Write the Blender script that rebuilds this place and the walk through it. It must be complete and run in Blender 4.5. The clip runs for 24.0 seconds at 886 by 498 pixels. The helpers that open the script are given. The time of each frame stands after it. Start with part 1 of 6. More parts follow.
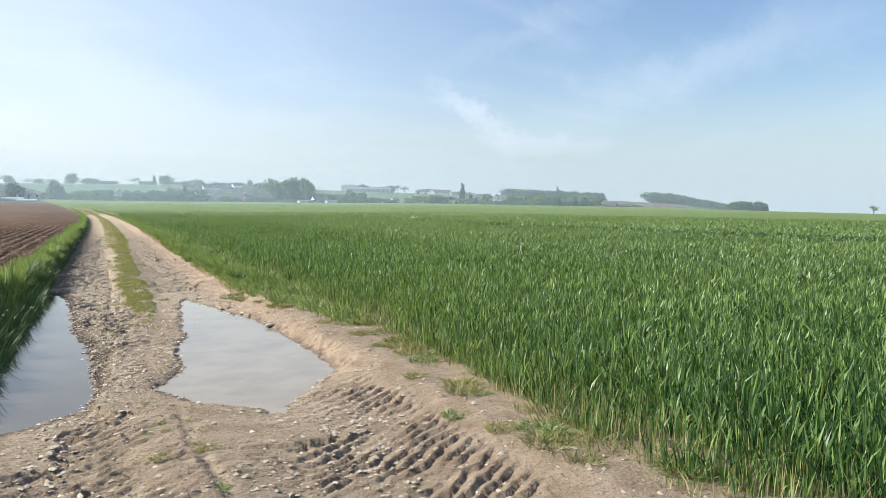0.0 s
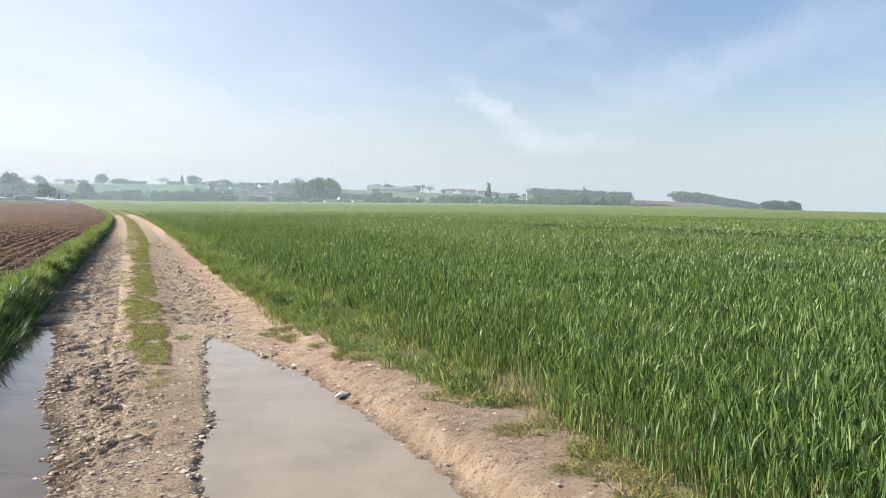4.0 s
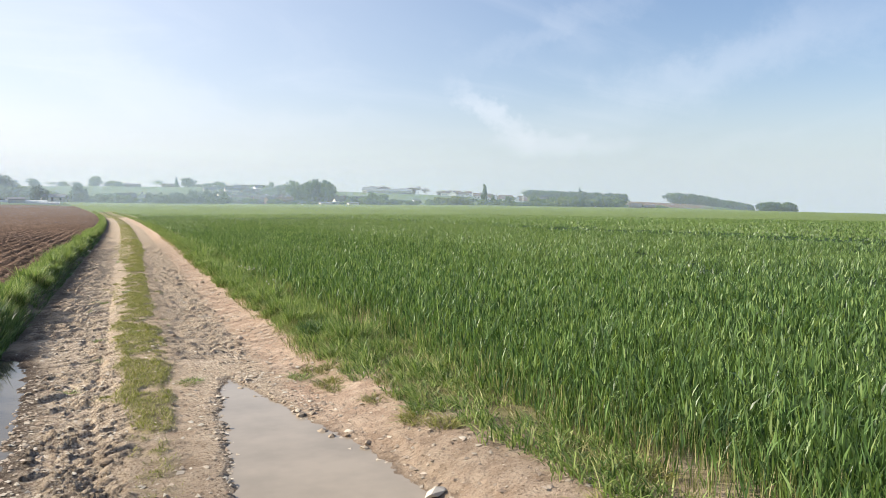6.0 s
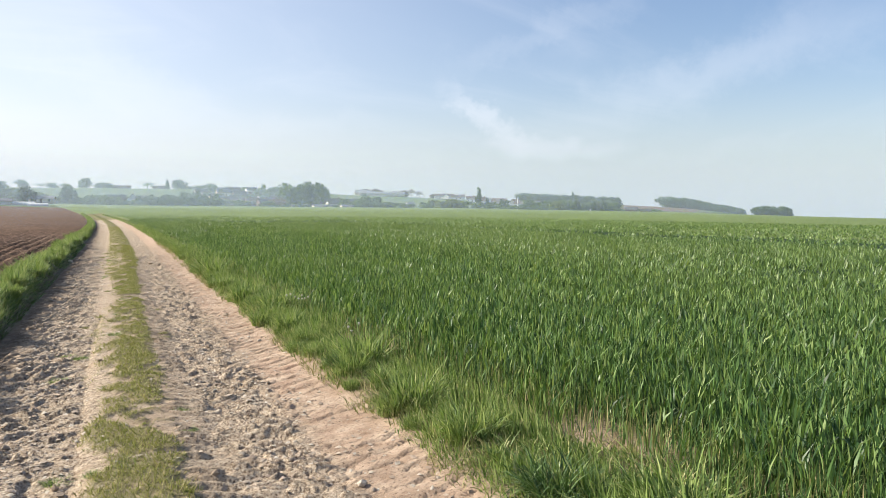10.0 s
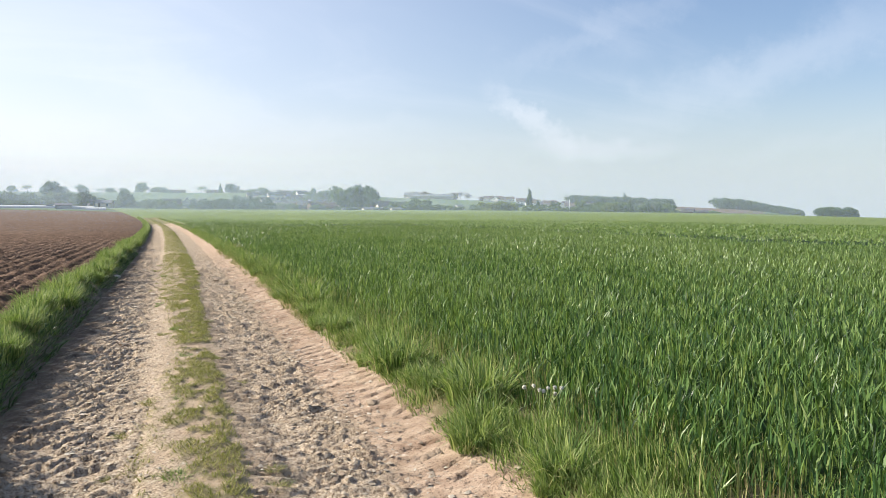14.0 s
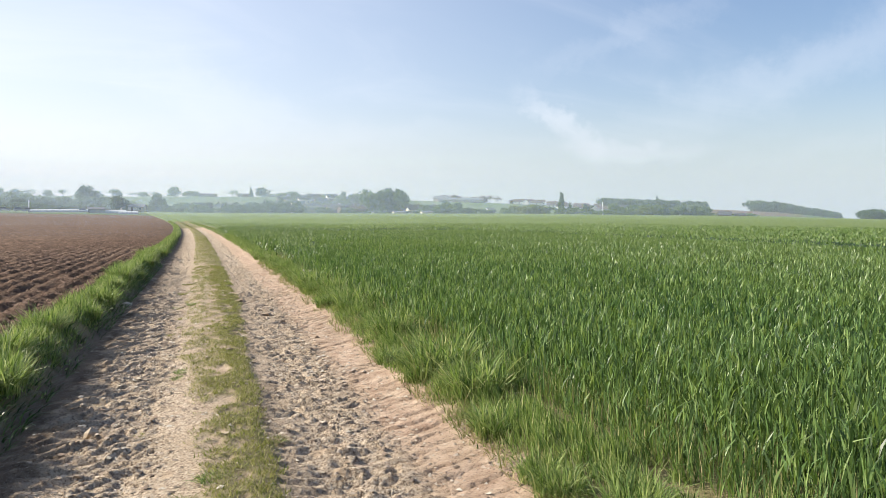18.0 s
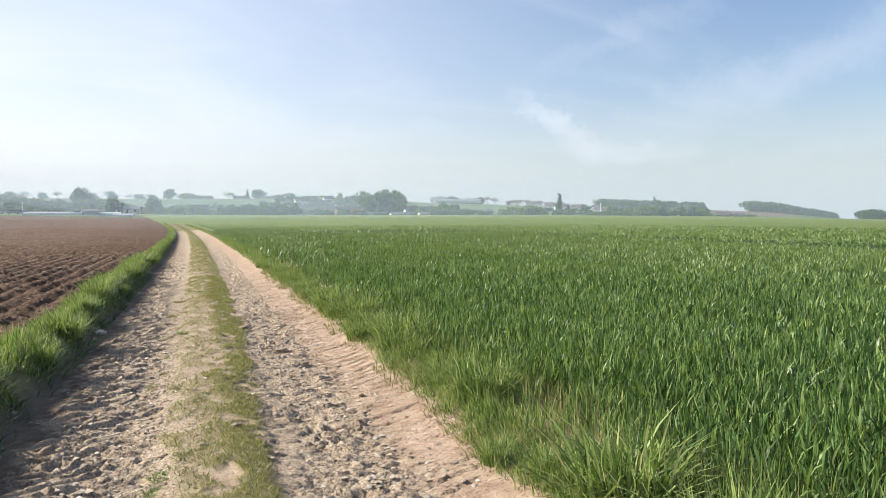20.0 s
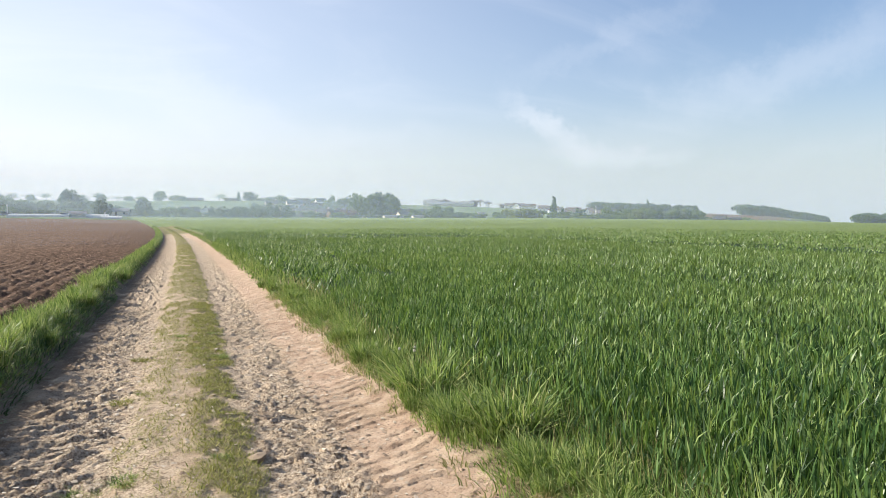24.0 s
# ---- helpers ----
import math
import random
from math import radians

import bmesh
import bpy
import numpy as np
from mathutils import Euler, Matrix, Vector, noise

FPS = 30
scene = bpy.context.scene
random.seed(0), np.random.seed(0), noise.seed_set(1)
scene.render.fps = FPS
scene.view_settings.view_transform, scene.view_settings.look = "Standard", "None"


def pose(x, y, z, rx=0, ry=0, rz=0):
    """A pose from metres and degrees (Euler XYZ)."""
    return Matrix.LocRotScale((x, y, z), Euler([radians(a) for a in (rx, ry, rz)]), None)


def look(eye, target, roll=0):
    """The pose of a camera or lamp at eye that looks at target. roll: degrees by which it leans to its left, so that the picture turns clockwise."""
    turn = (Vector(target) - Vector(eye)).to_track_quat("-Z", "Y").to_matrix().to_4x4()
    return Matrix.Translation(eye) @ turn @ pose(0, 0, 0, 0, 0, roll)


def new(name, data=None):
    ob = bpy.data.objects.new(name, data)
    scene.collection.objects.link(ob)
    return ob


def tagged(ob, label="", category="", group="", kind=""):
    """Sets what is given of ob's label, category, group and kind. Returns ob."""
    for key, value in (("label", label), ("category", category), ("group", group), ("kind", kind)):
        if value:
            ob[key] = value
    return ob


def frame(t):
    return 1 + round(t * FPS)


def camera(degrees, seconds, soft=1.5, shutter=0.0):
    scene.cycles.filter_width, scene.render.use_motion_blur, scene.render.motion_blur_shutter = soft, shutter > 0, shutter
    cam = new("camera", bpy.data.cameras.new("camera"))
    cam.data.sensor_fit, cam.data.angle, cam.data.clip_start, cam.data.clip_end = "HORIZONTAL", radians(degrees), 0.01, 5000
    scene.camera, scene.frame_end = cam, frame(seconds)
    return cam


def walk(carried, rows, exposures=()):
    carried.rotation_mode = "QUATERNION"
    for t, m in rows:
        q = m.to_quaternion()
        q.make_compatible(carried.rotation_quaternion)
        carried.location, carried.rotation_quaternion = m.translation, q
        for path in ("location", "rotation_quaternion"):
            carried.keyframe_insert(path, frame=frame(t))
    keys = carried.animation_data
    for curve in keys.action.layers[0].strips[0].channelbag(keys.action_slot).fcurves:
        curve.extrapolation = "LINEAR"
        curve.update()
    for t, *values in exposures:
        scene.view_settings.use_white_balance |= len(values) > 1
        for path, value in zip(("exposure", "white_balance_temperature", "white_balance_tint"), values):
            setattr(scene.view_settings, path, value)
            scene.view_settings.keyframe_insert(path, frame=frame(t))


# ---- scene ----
cam = camera(61.44, 24.0, soft=0.65)
PATH = [
    (0, look((0.000, 0.000, 1.548), (4.144, 9.084, 0.991), 0.24)),
    (0.5, look((0.032, 0.396, 1.561), (3.851, 9.619, 0.961), 0.19)),
    (1, look((0.049, 0.813, 1.540), (3.765, 10.077, 0.934), 0.11)),
    (1.5, look((0.136, 1.248, 1.527), (3.863, 10.508, 0.934), 0.10)),
    (2, look((0.197, 1.740, 1.544), (3.956, 10.987, 0.943), 0.15)),
    (2.5, look((0.235, 2.238, 1.539), (4.015, 11.476, 0.942), 0.09)),
    (4.5, look((0.355, 4.072, 1.604), (4.209, 13.283, 1.049), 0.18)),
    (5, look((0.347, 4.628, 1.623), (4.209, 13.835, 1.075), 0.09)),
    (5.5, look((0.363, 5.192, 1.627), (4.251, 14.390, 1.088), 0.07)),
    (6, look((0.367, 5.716, 1.603), (4.270, 14.907, 1.065), 0.08)),
    (6.5, look((0.390, 6.279, 1.557), (4.320, 15.458, 1.006), 0.07)),
    (7, look((0.384, 6.940, 1.514), (4.331, 16.112, 0.964), 0.10)),
    (7.5, look((0.425, 7.573, 1.496), (4.405, 16.732, 0.967), 0.11)),
    (8, look((0.445, 8.242, 1.506), (4.442, 17.394, 0.973), 0.24)),
    (8.5, look((0.465, 8.916, 1.492), (4.456, 18.070, 0.965), 0.26)),
    (9, look((0.436, 9.599, 1.522), (4.441, 18.747, 1.005), 0.28)),
    (9.5, look((0.401, 10.267, 1.533), (4.409, 19.415, 1.026), 0.29)),
    (10, look((0.378, 10.926, 1.551), (4.387, 20.074, 1.055), 0.27)),
    (10.5, look((0.293, 11.663, 1.557), (4.117, 20.889, 1.057), 0.19)),
    (11, look((0.300, 12.342, 1.563), (3.852, 21.676, 1.063), 0.09)),
    (11.5, look((0.294, 12.995, 1.546), (3.628, 22.410, 1.056), 0.09)),
    (13.5, look((0.357, 15.545, 1.533), (3.760, 24.937, 1.064), 0.03)),
    (14, look((0.340, 16.272, 1.539), (3.759, 25.658, 1.076), 0.04)),
    (14.5, look((0.336, 17.048, 1.538), (3.603, 26.488, 1.085), 0.10)),
    (15, look((0.325, 17.789, 1.550), (3.472, 27.271, 1.110), -0.01)),
    (15.5, look((0.321, 18.502, 1.557), (3.411, 28.002, 1.106), 0.17)),
    (16, look((0.317, 19.208, 1.555), (3.334, 28.731, 1.112), 0.18)),
    (16.5, look((0.324, 19.912, 1.535), (3.357, 29.430, 1.096), 0.11)),
    (17, look((0.347, 20.631, 1.527), (3.363, 30.156, 1.096), -0.00)),
    (17.5, look((0.378, 21.367, 1.525), (3.416, 30.885, 1.098), -0.04)),
    (18, look((0.359, 22.104, 1.527), (3.420, 31.615, 1.109), -0.06)),
    (18.5, look((0.370, 22.845, 1.514), (3.455, 32.348, 1.100), -0.09)),
    (19, look((0.354, 23.610, 1.548), (3.451, 33.110, 1.144), -0.15)),
    (19.5, look((0.366, 24.348, 1.561), (3.478, 33.843, 1.157), -0.27)),
    (21.5, look((0.454, 27.256, 1.536), (3.531, 36.764, 1.156), -0.04)),
    (22, look((0.492, 27.983, 1.549), (3.622, 37.473, 1.172), -0.08)),
    (22.5, look((0.527, 28.709, 1.536), (3.743, 38.171, 1.167), -0.03)),
    (23, look((0.525, 29.447, 1.537), (3.843, 38.874, 1.180), -0.07)),
    (23.5, look((0.536, 30.181, 1.556), (3.784, 39.632, 1.203), -0.20)),
    (24, look((0.554, 30.950, 1.580), (3.768, 40.413, 1.219), -0.13)),
]
walk(cam, PATH,
     exposures=[(0.0, 0.81, 6150, 6.0), (1.0, 0.81, 6200, 6.5), (2.0, 0.81, 6420, 9.0), (3.0, 0.81, 6500, 10.0), (24.0, 0.81, 6500, 10.0)])
import itertools

# ---------------------------------------------------------------- daylight
SUN_AZ, SUN_EL = -62.0, 30.0           # degrees: from +y towards +x; above the horizon
world = bpy.data.worlds.new("sky")
scene.world = world
world.use_nodes = True
wn, wl = world.node_tree.nodes, world.node_tree.links
wn.clear()
w_out = wn.new("ShaderNodeOutputWorld")
w_bg = wn.new("ShaderNodeBackground")
w_bg.inputs["Strength"].default_value = 0.05
w_sky = wn.new("ShaderNodeTexSky")
w_sky.sky_type = "NISHITA"
w_sky.sun_disc = False
w_sky.sun_elevation = radians(SUN_EL)
w_sky.sun_rotation = radians(SUN_AZ)
w_sky.air_density, w_sky.dust_density, w_sky.ozone_density = 1.25, 0.5, 2.6
# thin cirrus: stretched noise on a plane high above
w_tc = wn.new("ShaderNodeTexCoord")
w_sep = wn.new("ShaderNodeSeparateXYZ")
wl.new(w_tc.outputs["Generated"], w_sep.inputs[0])
w_z = wn.new("ShaderNodeMath"); w_z.operation = "MAXIMUM"; w_z.inputs[1].default_value = 0.0
wl.new(w_sep.outputs["Z"], w_z.inputs[0])
w_z2 = wn.new("ShaderNodeMath"); w_z2.operation = "ADD"; w_z2.inputs[1].default_value = 0.16
wl.new(w_z.outputs[0], w_z2.inputs[0])
w_px = wn.new("ShaderNodeMath"); w_px.operation = "DIVIDE"
w_py = wn.new("ShaderNodeMath"); w_py.operation = "DIVIDE"
wl.new(w_sep.outputs["X"], w_px.inputs[0]); wl.new(w_z2.outputs[0], w_px.inputs[1])
wl.new(w_sep.outputs["Y"], w_py.inputs[0]); wl.new(w_z2.outputs[0], w_py.inputs[1])
w_xy = wn.new("ShaderNodeCombineXYZ")
wl.new(w_px.outputs[0], w_xy.inputs[0]); wl.new(w_py.outputs[0], w_xy.inputs[1])
w_map = wn.new("ShaderNodeMapping")
w_map.inputs["Rotation"].default_value = (0, 0, radians(-38))
w_map.inputs["Scale"].default_value = (0.75, 1.35, 1.0)
wl.new(w_xy.outputs[0], w_map.inputs["Vector"])
w_n = wn.new("ShaderNodeTexNoise")
w_n.inputs["Scale"].default_value = 0.95
w_n.inputs["Detail"].default_value = 6.0
w_n.inputs["Roughness"].default_value = 0.56
w_n.inputs["Distortion"].default_value = 1.6
wl.new(w_map.outputs[0], w_n.inputs["Vector"])
w_r = wn.new("ShaderNodeMapRange")          # wisps
w_r.interpolation_type = "SMOOTHSTEP"
w_r.inputs["From Min"].default_value, w_r.inputs["From Max"].default_value = 0.42, 0.80
w_r.inputs["To Min"].default_value, w_r.inputs["To Max"].default_value = 0.0, 0.10
wl.new(w_n.outputs["Fac"], w_r.inputs["Value"])
w_h = wn.new("ShaderNodeMapRange")          # milky air towards the horizon
w_h.interpolation_type = "SMOOTHSTEP"
w_h.inputs["From Min"].default_value, w_h.inputs["From Max"].default_value = 0.0, 0.57
w_h.inputs["To Min"].default_value, w_h.inputs["To Max"].default_value = 0.25, 0.0
wl.new(w_z.outputs[0], w_h.inputs["Value"])
w_low = wn.new("ShaderNodeMapRange")        # wisps thin out low down
w_low.inputs["From Min"].default_value, w_low.inputs["From Max"].default_value = 0.02, 0.16
wl.new(w_z.outputs[0], w_low.inputs["Value"])
w_rl = wn.new("ShaderNodeMath"); w_rl.operation = "MULTIPLY"
wl.new(w_r.outputs[0], w_rl.inputs[0]); wl.new(w_low.outputs[0], w_rl.inputs[1])
w_dot = wn.new("ShaderNodeVectorMath"); w_dot.operation = "DOT_PRODUCT"   # bright air round the sun
w_dot.inputs[1].default_value = (math.sin(radians(SUN_AZ)) * math.cos(radians(SUN_EL)), math.cos(radians(SUN_AZ)) * math.cos(radians(SUN_EL)), math.sin(radians(SUN_EL)))
wl.new(w_tc.outputs["Generated"], w_dot.inputs[0])
w_au = wn.new("ShaderNodeMapRange")
w_au.interpolation_type = "SMOOTHSTEP"
w_au.inputs["From Min"].default_value, w_au.inputs["From Max"].default_value = -0.15, 0.95
w_au.inputs["To Min"].default_value, w_au.inputs["To Max"].default_value = 0.0, 0.57
wl.new(w_dot.outputs["Value"], w_au.inputs["Value"])
# single cirrus feathers, each at its bearing and height in the sky
w_az = wn.new("ShaderNodeMath"); w_az.operation = "ARCTAN2"
wl.new(w_sep.outputs["X"], w_az.inputs[0]); wl.new(w_sep.outputs["Y"], w_az.inputs[1])
w_el = wn.new("ShaderNodeMath"); w_el.operation = "ARCSINE"
wl.new(w_sep.outputs["Z"], w_el.inputs[0])
w_ae = wn.new("ShaderNodeCombineXYZ")
wl.new(w_az.outputs[0], w_ae.inputs[0]); wl.new(w_el.outputs[0], w_ae.inputs[1])
w_rag = wn.new("ShaderNodeTexNoise")
w_rag.inputs["Scale"].default_value, w_rag.inputs["Detail"].default_value, w_rag.inputs["Roughness"].default_value = 12.0, 8.0, 0.68
wl.new(w_ae.outputs[0], w_rag.inputs["Vector"])
w_off = wn.new("ShaderNodeVectorMath"); w_off.operation = "MULTIPLY_ADD"
w_off.inputs[1].default_value, w_off.inputs[2].default_value = (0.16, 0.10, 0), (-0.08, -0.05, 0)
wl.new(w_rag.outputs["Color"], w_off.inputs[0])
w_pos = wn.new("ShaderNodeVectorMath"); w_pos.operation = "ADD"
wl.new(w_ae.outputs[0], w_pos.inputs[0]); wl.new(w_off.outputs[0], w_pos.inputs[1])
w_sum = w_rl.outputs[0]
for _az, _el, _half, _wide, _slant, _thick in ((27.3, 7.0, 4.2, 1.0, -38, 0.24), (32.5, 5.2, 5.0, 0.7, -3, 0.26), (43.0, 9.8, 13.0, 2.0, 17, 0.12), (48.0, 13.0, 8.0, 1.8, 24, 0.07),
                                             (32.0, 13.6, 8.0, 1.0, 18, 0.07), (43.0, 4.3, 6.0, 0.6, 9, 0.08), (1.0, 8.5, 7.0, 2.2, -16, 0.10), (13.0, 6.2, 6.0, 1.0, 4, 0.06)):
    w_sub = wn.new("ShaderNodeVectorMath"); w_sub.operation = "SUBTRACT"
    w_sub.inputs[1].default_value = (radians(_az), radians(_el), 0)
    wl.new(w_pos.outputs[0], w_sub.inputs[0])
    w_rot = wn.new("ShaderNodeMapping"); w_rot.vector_type = "TEXTURE"
    w_rot.inputs["Rotation"].default_value = (0, 0, radians(_slant))
    w_rot.inputs["Scale"].default_value = (radians(_half), radians(_wide), 1)
    wl.new(w_sub.outputs[0], w_rot.inputs["Vector"])
    w_len = wn.new("ShaderNodeVectorMath"); w_len.operation = "LENGTH"
    wl.new(w_rot.outputs[0], w_len.inputs[0])
    w_fall = wn.new("ShaderNodeMapRange"); w_fall.interpolation_type = "SMOOTHSTEP"
    w_fall.inputs["From Min"].default_value, w_fall.inputs["From Max"].default_value = 0.0, 1.5
    w_fall.inputs["To Min"].default_value, w_fall.inputs["To Max"].default_value = _thick, 0.0
    wl.new(w_len.outputs["Value"], w_fall.inputs["Value"])
    w_add = wn.new("ShaderNodeMath"); w_add.operation = "ADD"
    wl.new(w_sum, w_add.inputs[0]); wl.new(w_fall.outputs[0], w_add.inputs[1])
    w_sum = w_add.outputs[0]
w_f0 = wn.new("ShaderNodeMath"); w_f0.operation = "ADD"
wl.new(w_sum, w_f0.inputs[0]); wl.new(w_h.outputs[0], w_f0.inputs[1])
w_f = wn.new("ShaderNodeMath"); w_f.operation = "ADD"; w_f.use_clamp = True
wl.new(w_f0.outputs[0], w_f.inputs[0]); wl.new(w_au.outputs[0], w_f.inputs[1])
w_mix = wn.new("ShaderNodeMix"); w_mix.data_type = "RGBA"
w_mix.inputs["B"].default_value = (12.4, 12.75, 13.7, 1)
wl.new(w_f.outputs[0], w_mix.inputs["Factor"])
w_hs = wn.new("ShaderNodeHueSaturation")     # washed spring blue, as the camera's white balance shows it
w_hs.inputs["Saturation"].default_value = 1.30
w_hs.inputs["Value"].default_value = 1.46
wl.new(w_sky.outputs[0], w_hs.inputs["Color"])
w_wb = wn.new("ShaderNodeMix"); w_wb.data_type = "RGBA"; w_wb.blend_type = "MULTIPLY"
w_wb.inputs["Factor"].default_value = 1.0
w_wb.inputs["B"].default_value = (1.0, 0.965, 1.08, 1)
wl.new(w_hs.outputs[0], w_wb.inputs["A"])
wl.new(w_wb.outputs["Result"], w_mix.inputs["A"])
w_side = wn.new("ShaderNodeMapRange")       # pale mist low down: white below the sun, grey-blue away from it
w_side.inputs["From Min"].default_value, w_side.inputs["From Max"].default_value = 0.0, 0.40
wl.new(w_au.outputs[0], w_side.inputs["Value"])
w_tone = wn.new("ShaderNodeMix"); w_tone.data_type = "RGBA"
w_tone.inputs["A"].default_value = (6.9, 8.0, 9.0, 1)
w_tone.inputs["B"].default_value = (11.3, 11.5, 11.7, 1)
wl.new(w_side.outputs[0], w_tone.inputs["Factor"])
w_mist = wn.new("ShaderNodeMapRange"); w_mist.interpolation_type = "SMOOTHSTEP"
w_mist.inputs["From Min"].default_value, w_mist.inputs["From Max"].default_value = 0.0, 0.17
w_mist.inputs["To Min"].default_value, w_mist.inputs["To Max"].default_value = 0.85, 0.0
wl.new(w_z.outputs[0], w_mist.inputs["Value"])
w_low_mix = wn.new("ShaderNodeMix"); w_low_mix.data_type = "RGBA"
wl.new(w_mist.outputs[0], w_low_mix.inputs["Factor"])
wl.new(w_mix.outputs["Result"], w_low_mix.inputs["A"]); wl.new(w_tone.outputs["Result"], w_low_mix.inputs["B"])
wl.new(w_low_mix.outputs["Result"], w_bg.inputs["Color"])
wl.new(w_bg.outputs[0], w_out.inputs[0])

sun = new("sun", bpy.data.lights.new("sun", "SUN"))
sun.data.energy = 5.5
sun.data.angle = radians(0.6)
sun.data.color = (1.0, 0.92, 0.78)
_a, _e = radians(SUN_AZ), radians(SUN_EL)
sun.matrix_world = look((math.sin(_a) * math.cos(_e) * 50, math.cos(_a) * math.cos(_e) * 50, math.sin(_e) * 50), (0, 0, 0))

# ---------------------------------------------------------------- materials
class Nodes:
    """A small builder for one node material."""

    def __init__(self, name):
        self.mat = bpy.data.materials.new(name)
        self.mat.use_nodes = True
        self.n, self.l = self.mat.node_tree.nodes, self.mat.node_tree.links
        self.n.clear()
        self.out = self.n.new("ShaderNodeOutputMaterial")

    def add(self, kind, **values):
        nd = self.n.new(kind)
        for key, v in values.items():
            if key in nd.inputs:
                nd.inputs[key].default_value = v
        return nd

    def link(self, a, b):
        self.l.new(a, b)

    def coords(self):
        return self.n.new("ShaderNodeNewGeometry").outputs["Position"]

    def noise(self, scale, detail=4.0, rough=0.55, vec=None, stretch=None):
        nd = self.add("ShaderNodeTexNoise", Scale=scale, Detail=detail, Roughness=rough)
        vec = vec or self.coords()
        if stretch:
            mp = self.add("ShaderNodeMapping", Scale=stretch)
            self.link(vec, mp.inputs["Vector"])
            vec = mp.outputs[0]
        self.link(vec, nd.inputs["Vector"])
        return nd.outputs["Fac"]

    def ramp(self, fac, stops):
        nd = self.n.new("ShaderNodeValToRGB")
        els = nd.color_ramp.elements
        while len(els) < len(stops):
            els.new(0.5)
        for el, (p, c) in zip(els, stops):
            el.position = p
            el.color = (*c, 1) if len(c) == 3 else c
        self.link(fac, nd.inputs[0])
        return nd.outputs[0]

    def mix(self, fac, a, b, mode="MIX"):
        nd = self.n.new("ShaderNodeMix")
        nd.data_type, nd.blend_type = "RGBA", mode
        for value, socket in ((fac, "Factor"), (a, "A"), (b, "B")):
            if isinstance(value, (int, float)):
                nd.inputs[socket].default_value = value
            elif isinstance(value, tuple):
                nd.inputs[socket].default_value = (*value, 1)
            else:
                self.link(value, nd.inputs[socket])
        return nd.outputs["Result"]

    def attr(self, name):
        nd = self.n.new("ShaderNodeAttribute")
        nd.attribute_name = name
        return nd.outputs["Fac"]

    def island(self):
        return self.n.new("ShaderNodeNewGeometry").outputs["Random Per Island"]

    def bump(self, height, strength, distance):
        nd = self.add("ShaderNodeBump", Strength=strength, Distance=distance)
        self.link(height, nd.inputs["Height"])
        return nd.outputs[0]

    def surface(self, color, rough=0.8, normal=None, spec=0.3, metal=0.0, ior=1.45):
        p = self.add("ShaderNodeBsdfPrincipled", Metallic=metal, IOR=ior)
        p.inputs["Specular IOR Level"].default_value = spec
        for value, socket in ((color, "Base Color"), (rough, "Roughness")):
            if isinstance(value, tuple):
                p.inputs[socket].default_value = (*value, 1)
            elif isinstance(value, (int, float)):
                p.inputs[socket].default_value = value
            else:
                self.link(value, p.inputs[socket])
        if normal is not None:
            self.link(normal, p.inputs["Normal"])
        self.link(p.outputs[0], self.out.inputs["Surface"])
        return p

    def leafy(self, color, through_color, share, rough=0.5, spec=0.35):
        """Leaf: gloss and diffuse in front, light let through from behind."""
        p = self.surface(color, rough, spec=spec)
        tr = self.n.new("ShaderNodeBsdfTranslucent")
        if isinstance(through_color, tuple):
            tr.inputs["Color"].default_value = (*through_color, 1)
        else:
            self.link(through_color, tr.inputs["Color"])
        mx = self.n.new("ShaderNodeMixShader")
        mx.inputs[0].default_value = share
        self.link(p.outputs[0], mx.inputs[1])
        self.link(tr.outputs[0], mx.inputs[2])
        self.link(mx.outputs[0], self.out.inputs["Surface"])


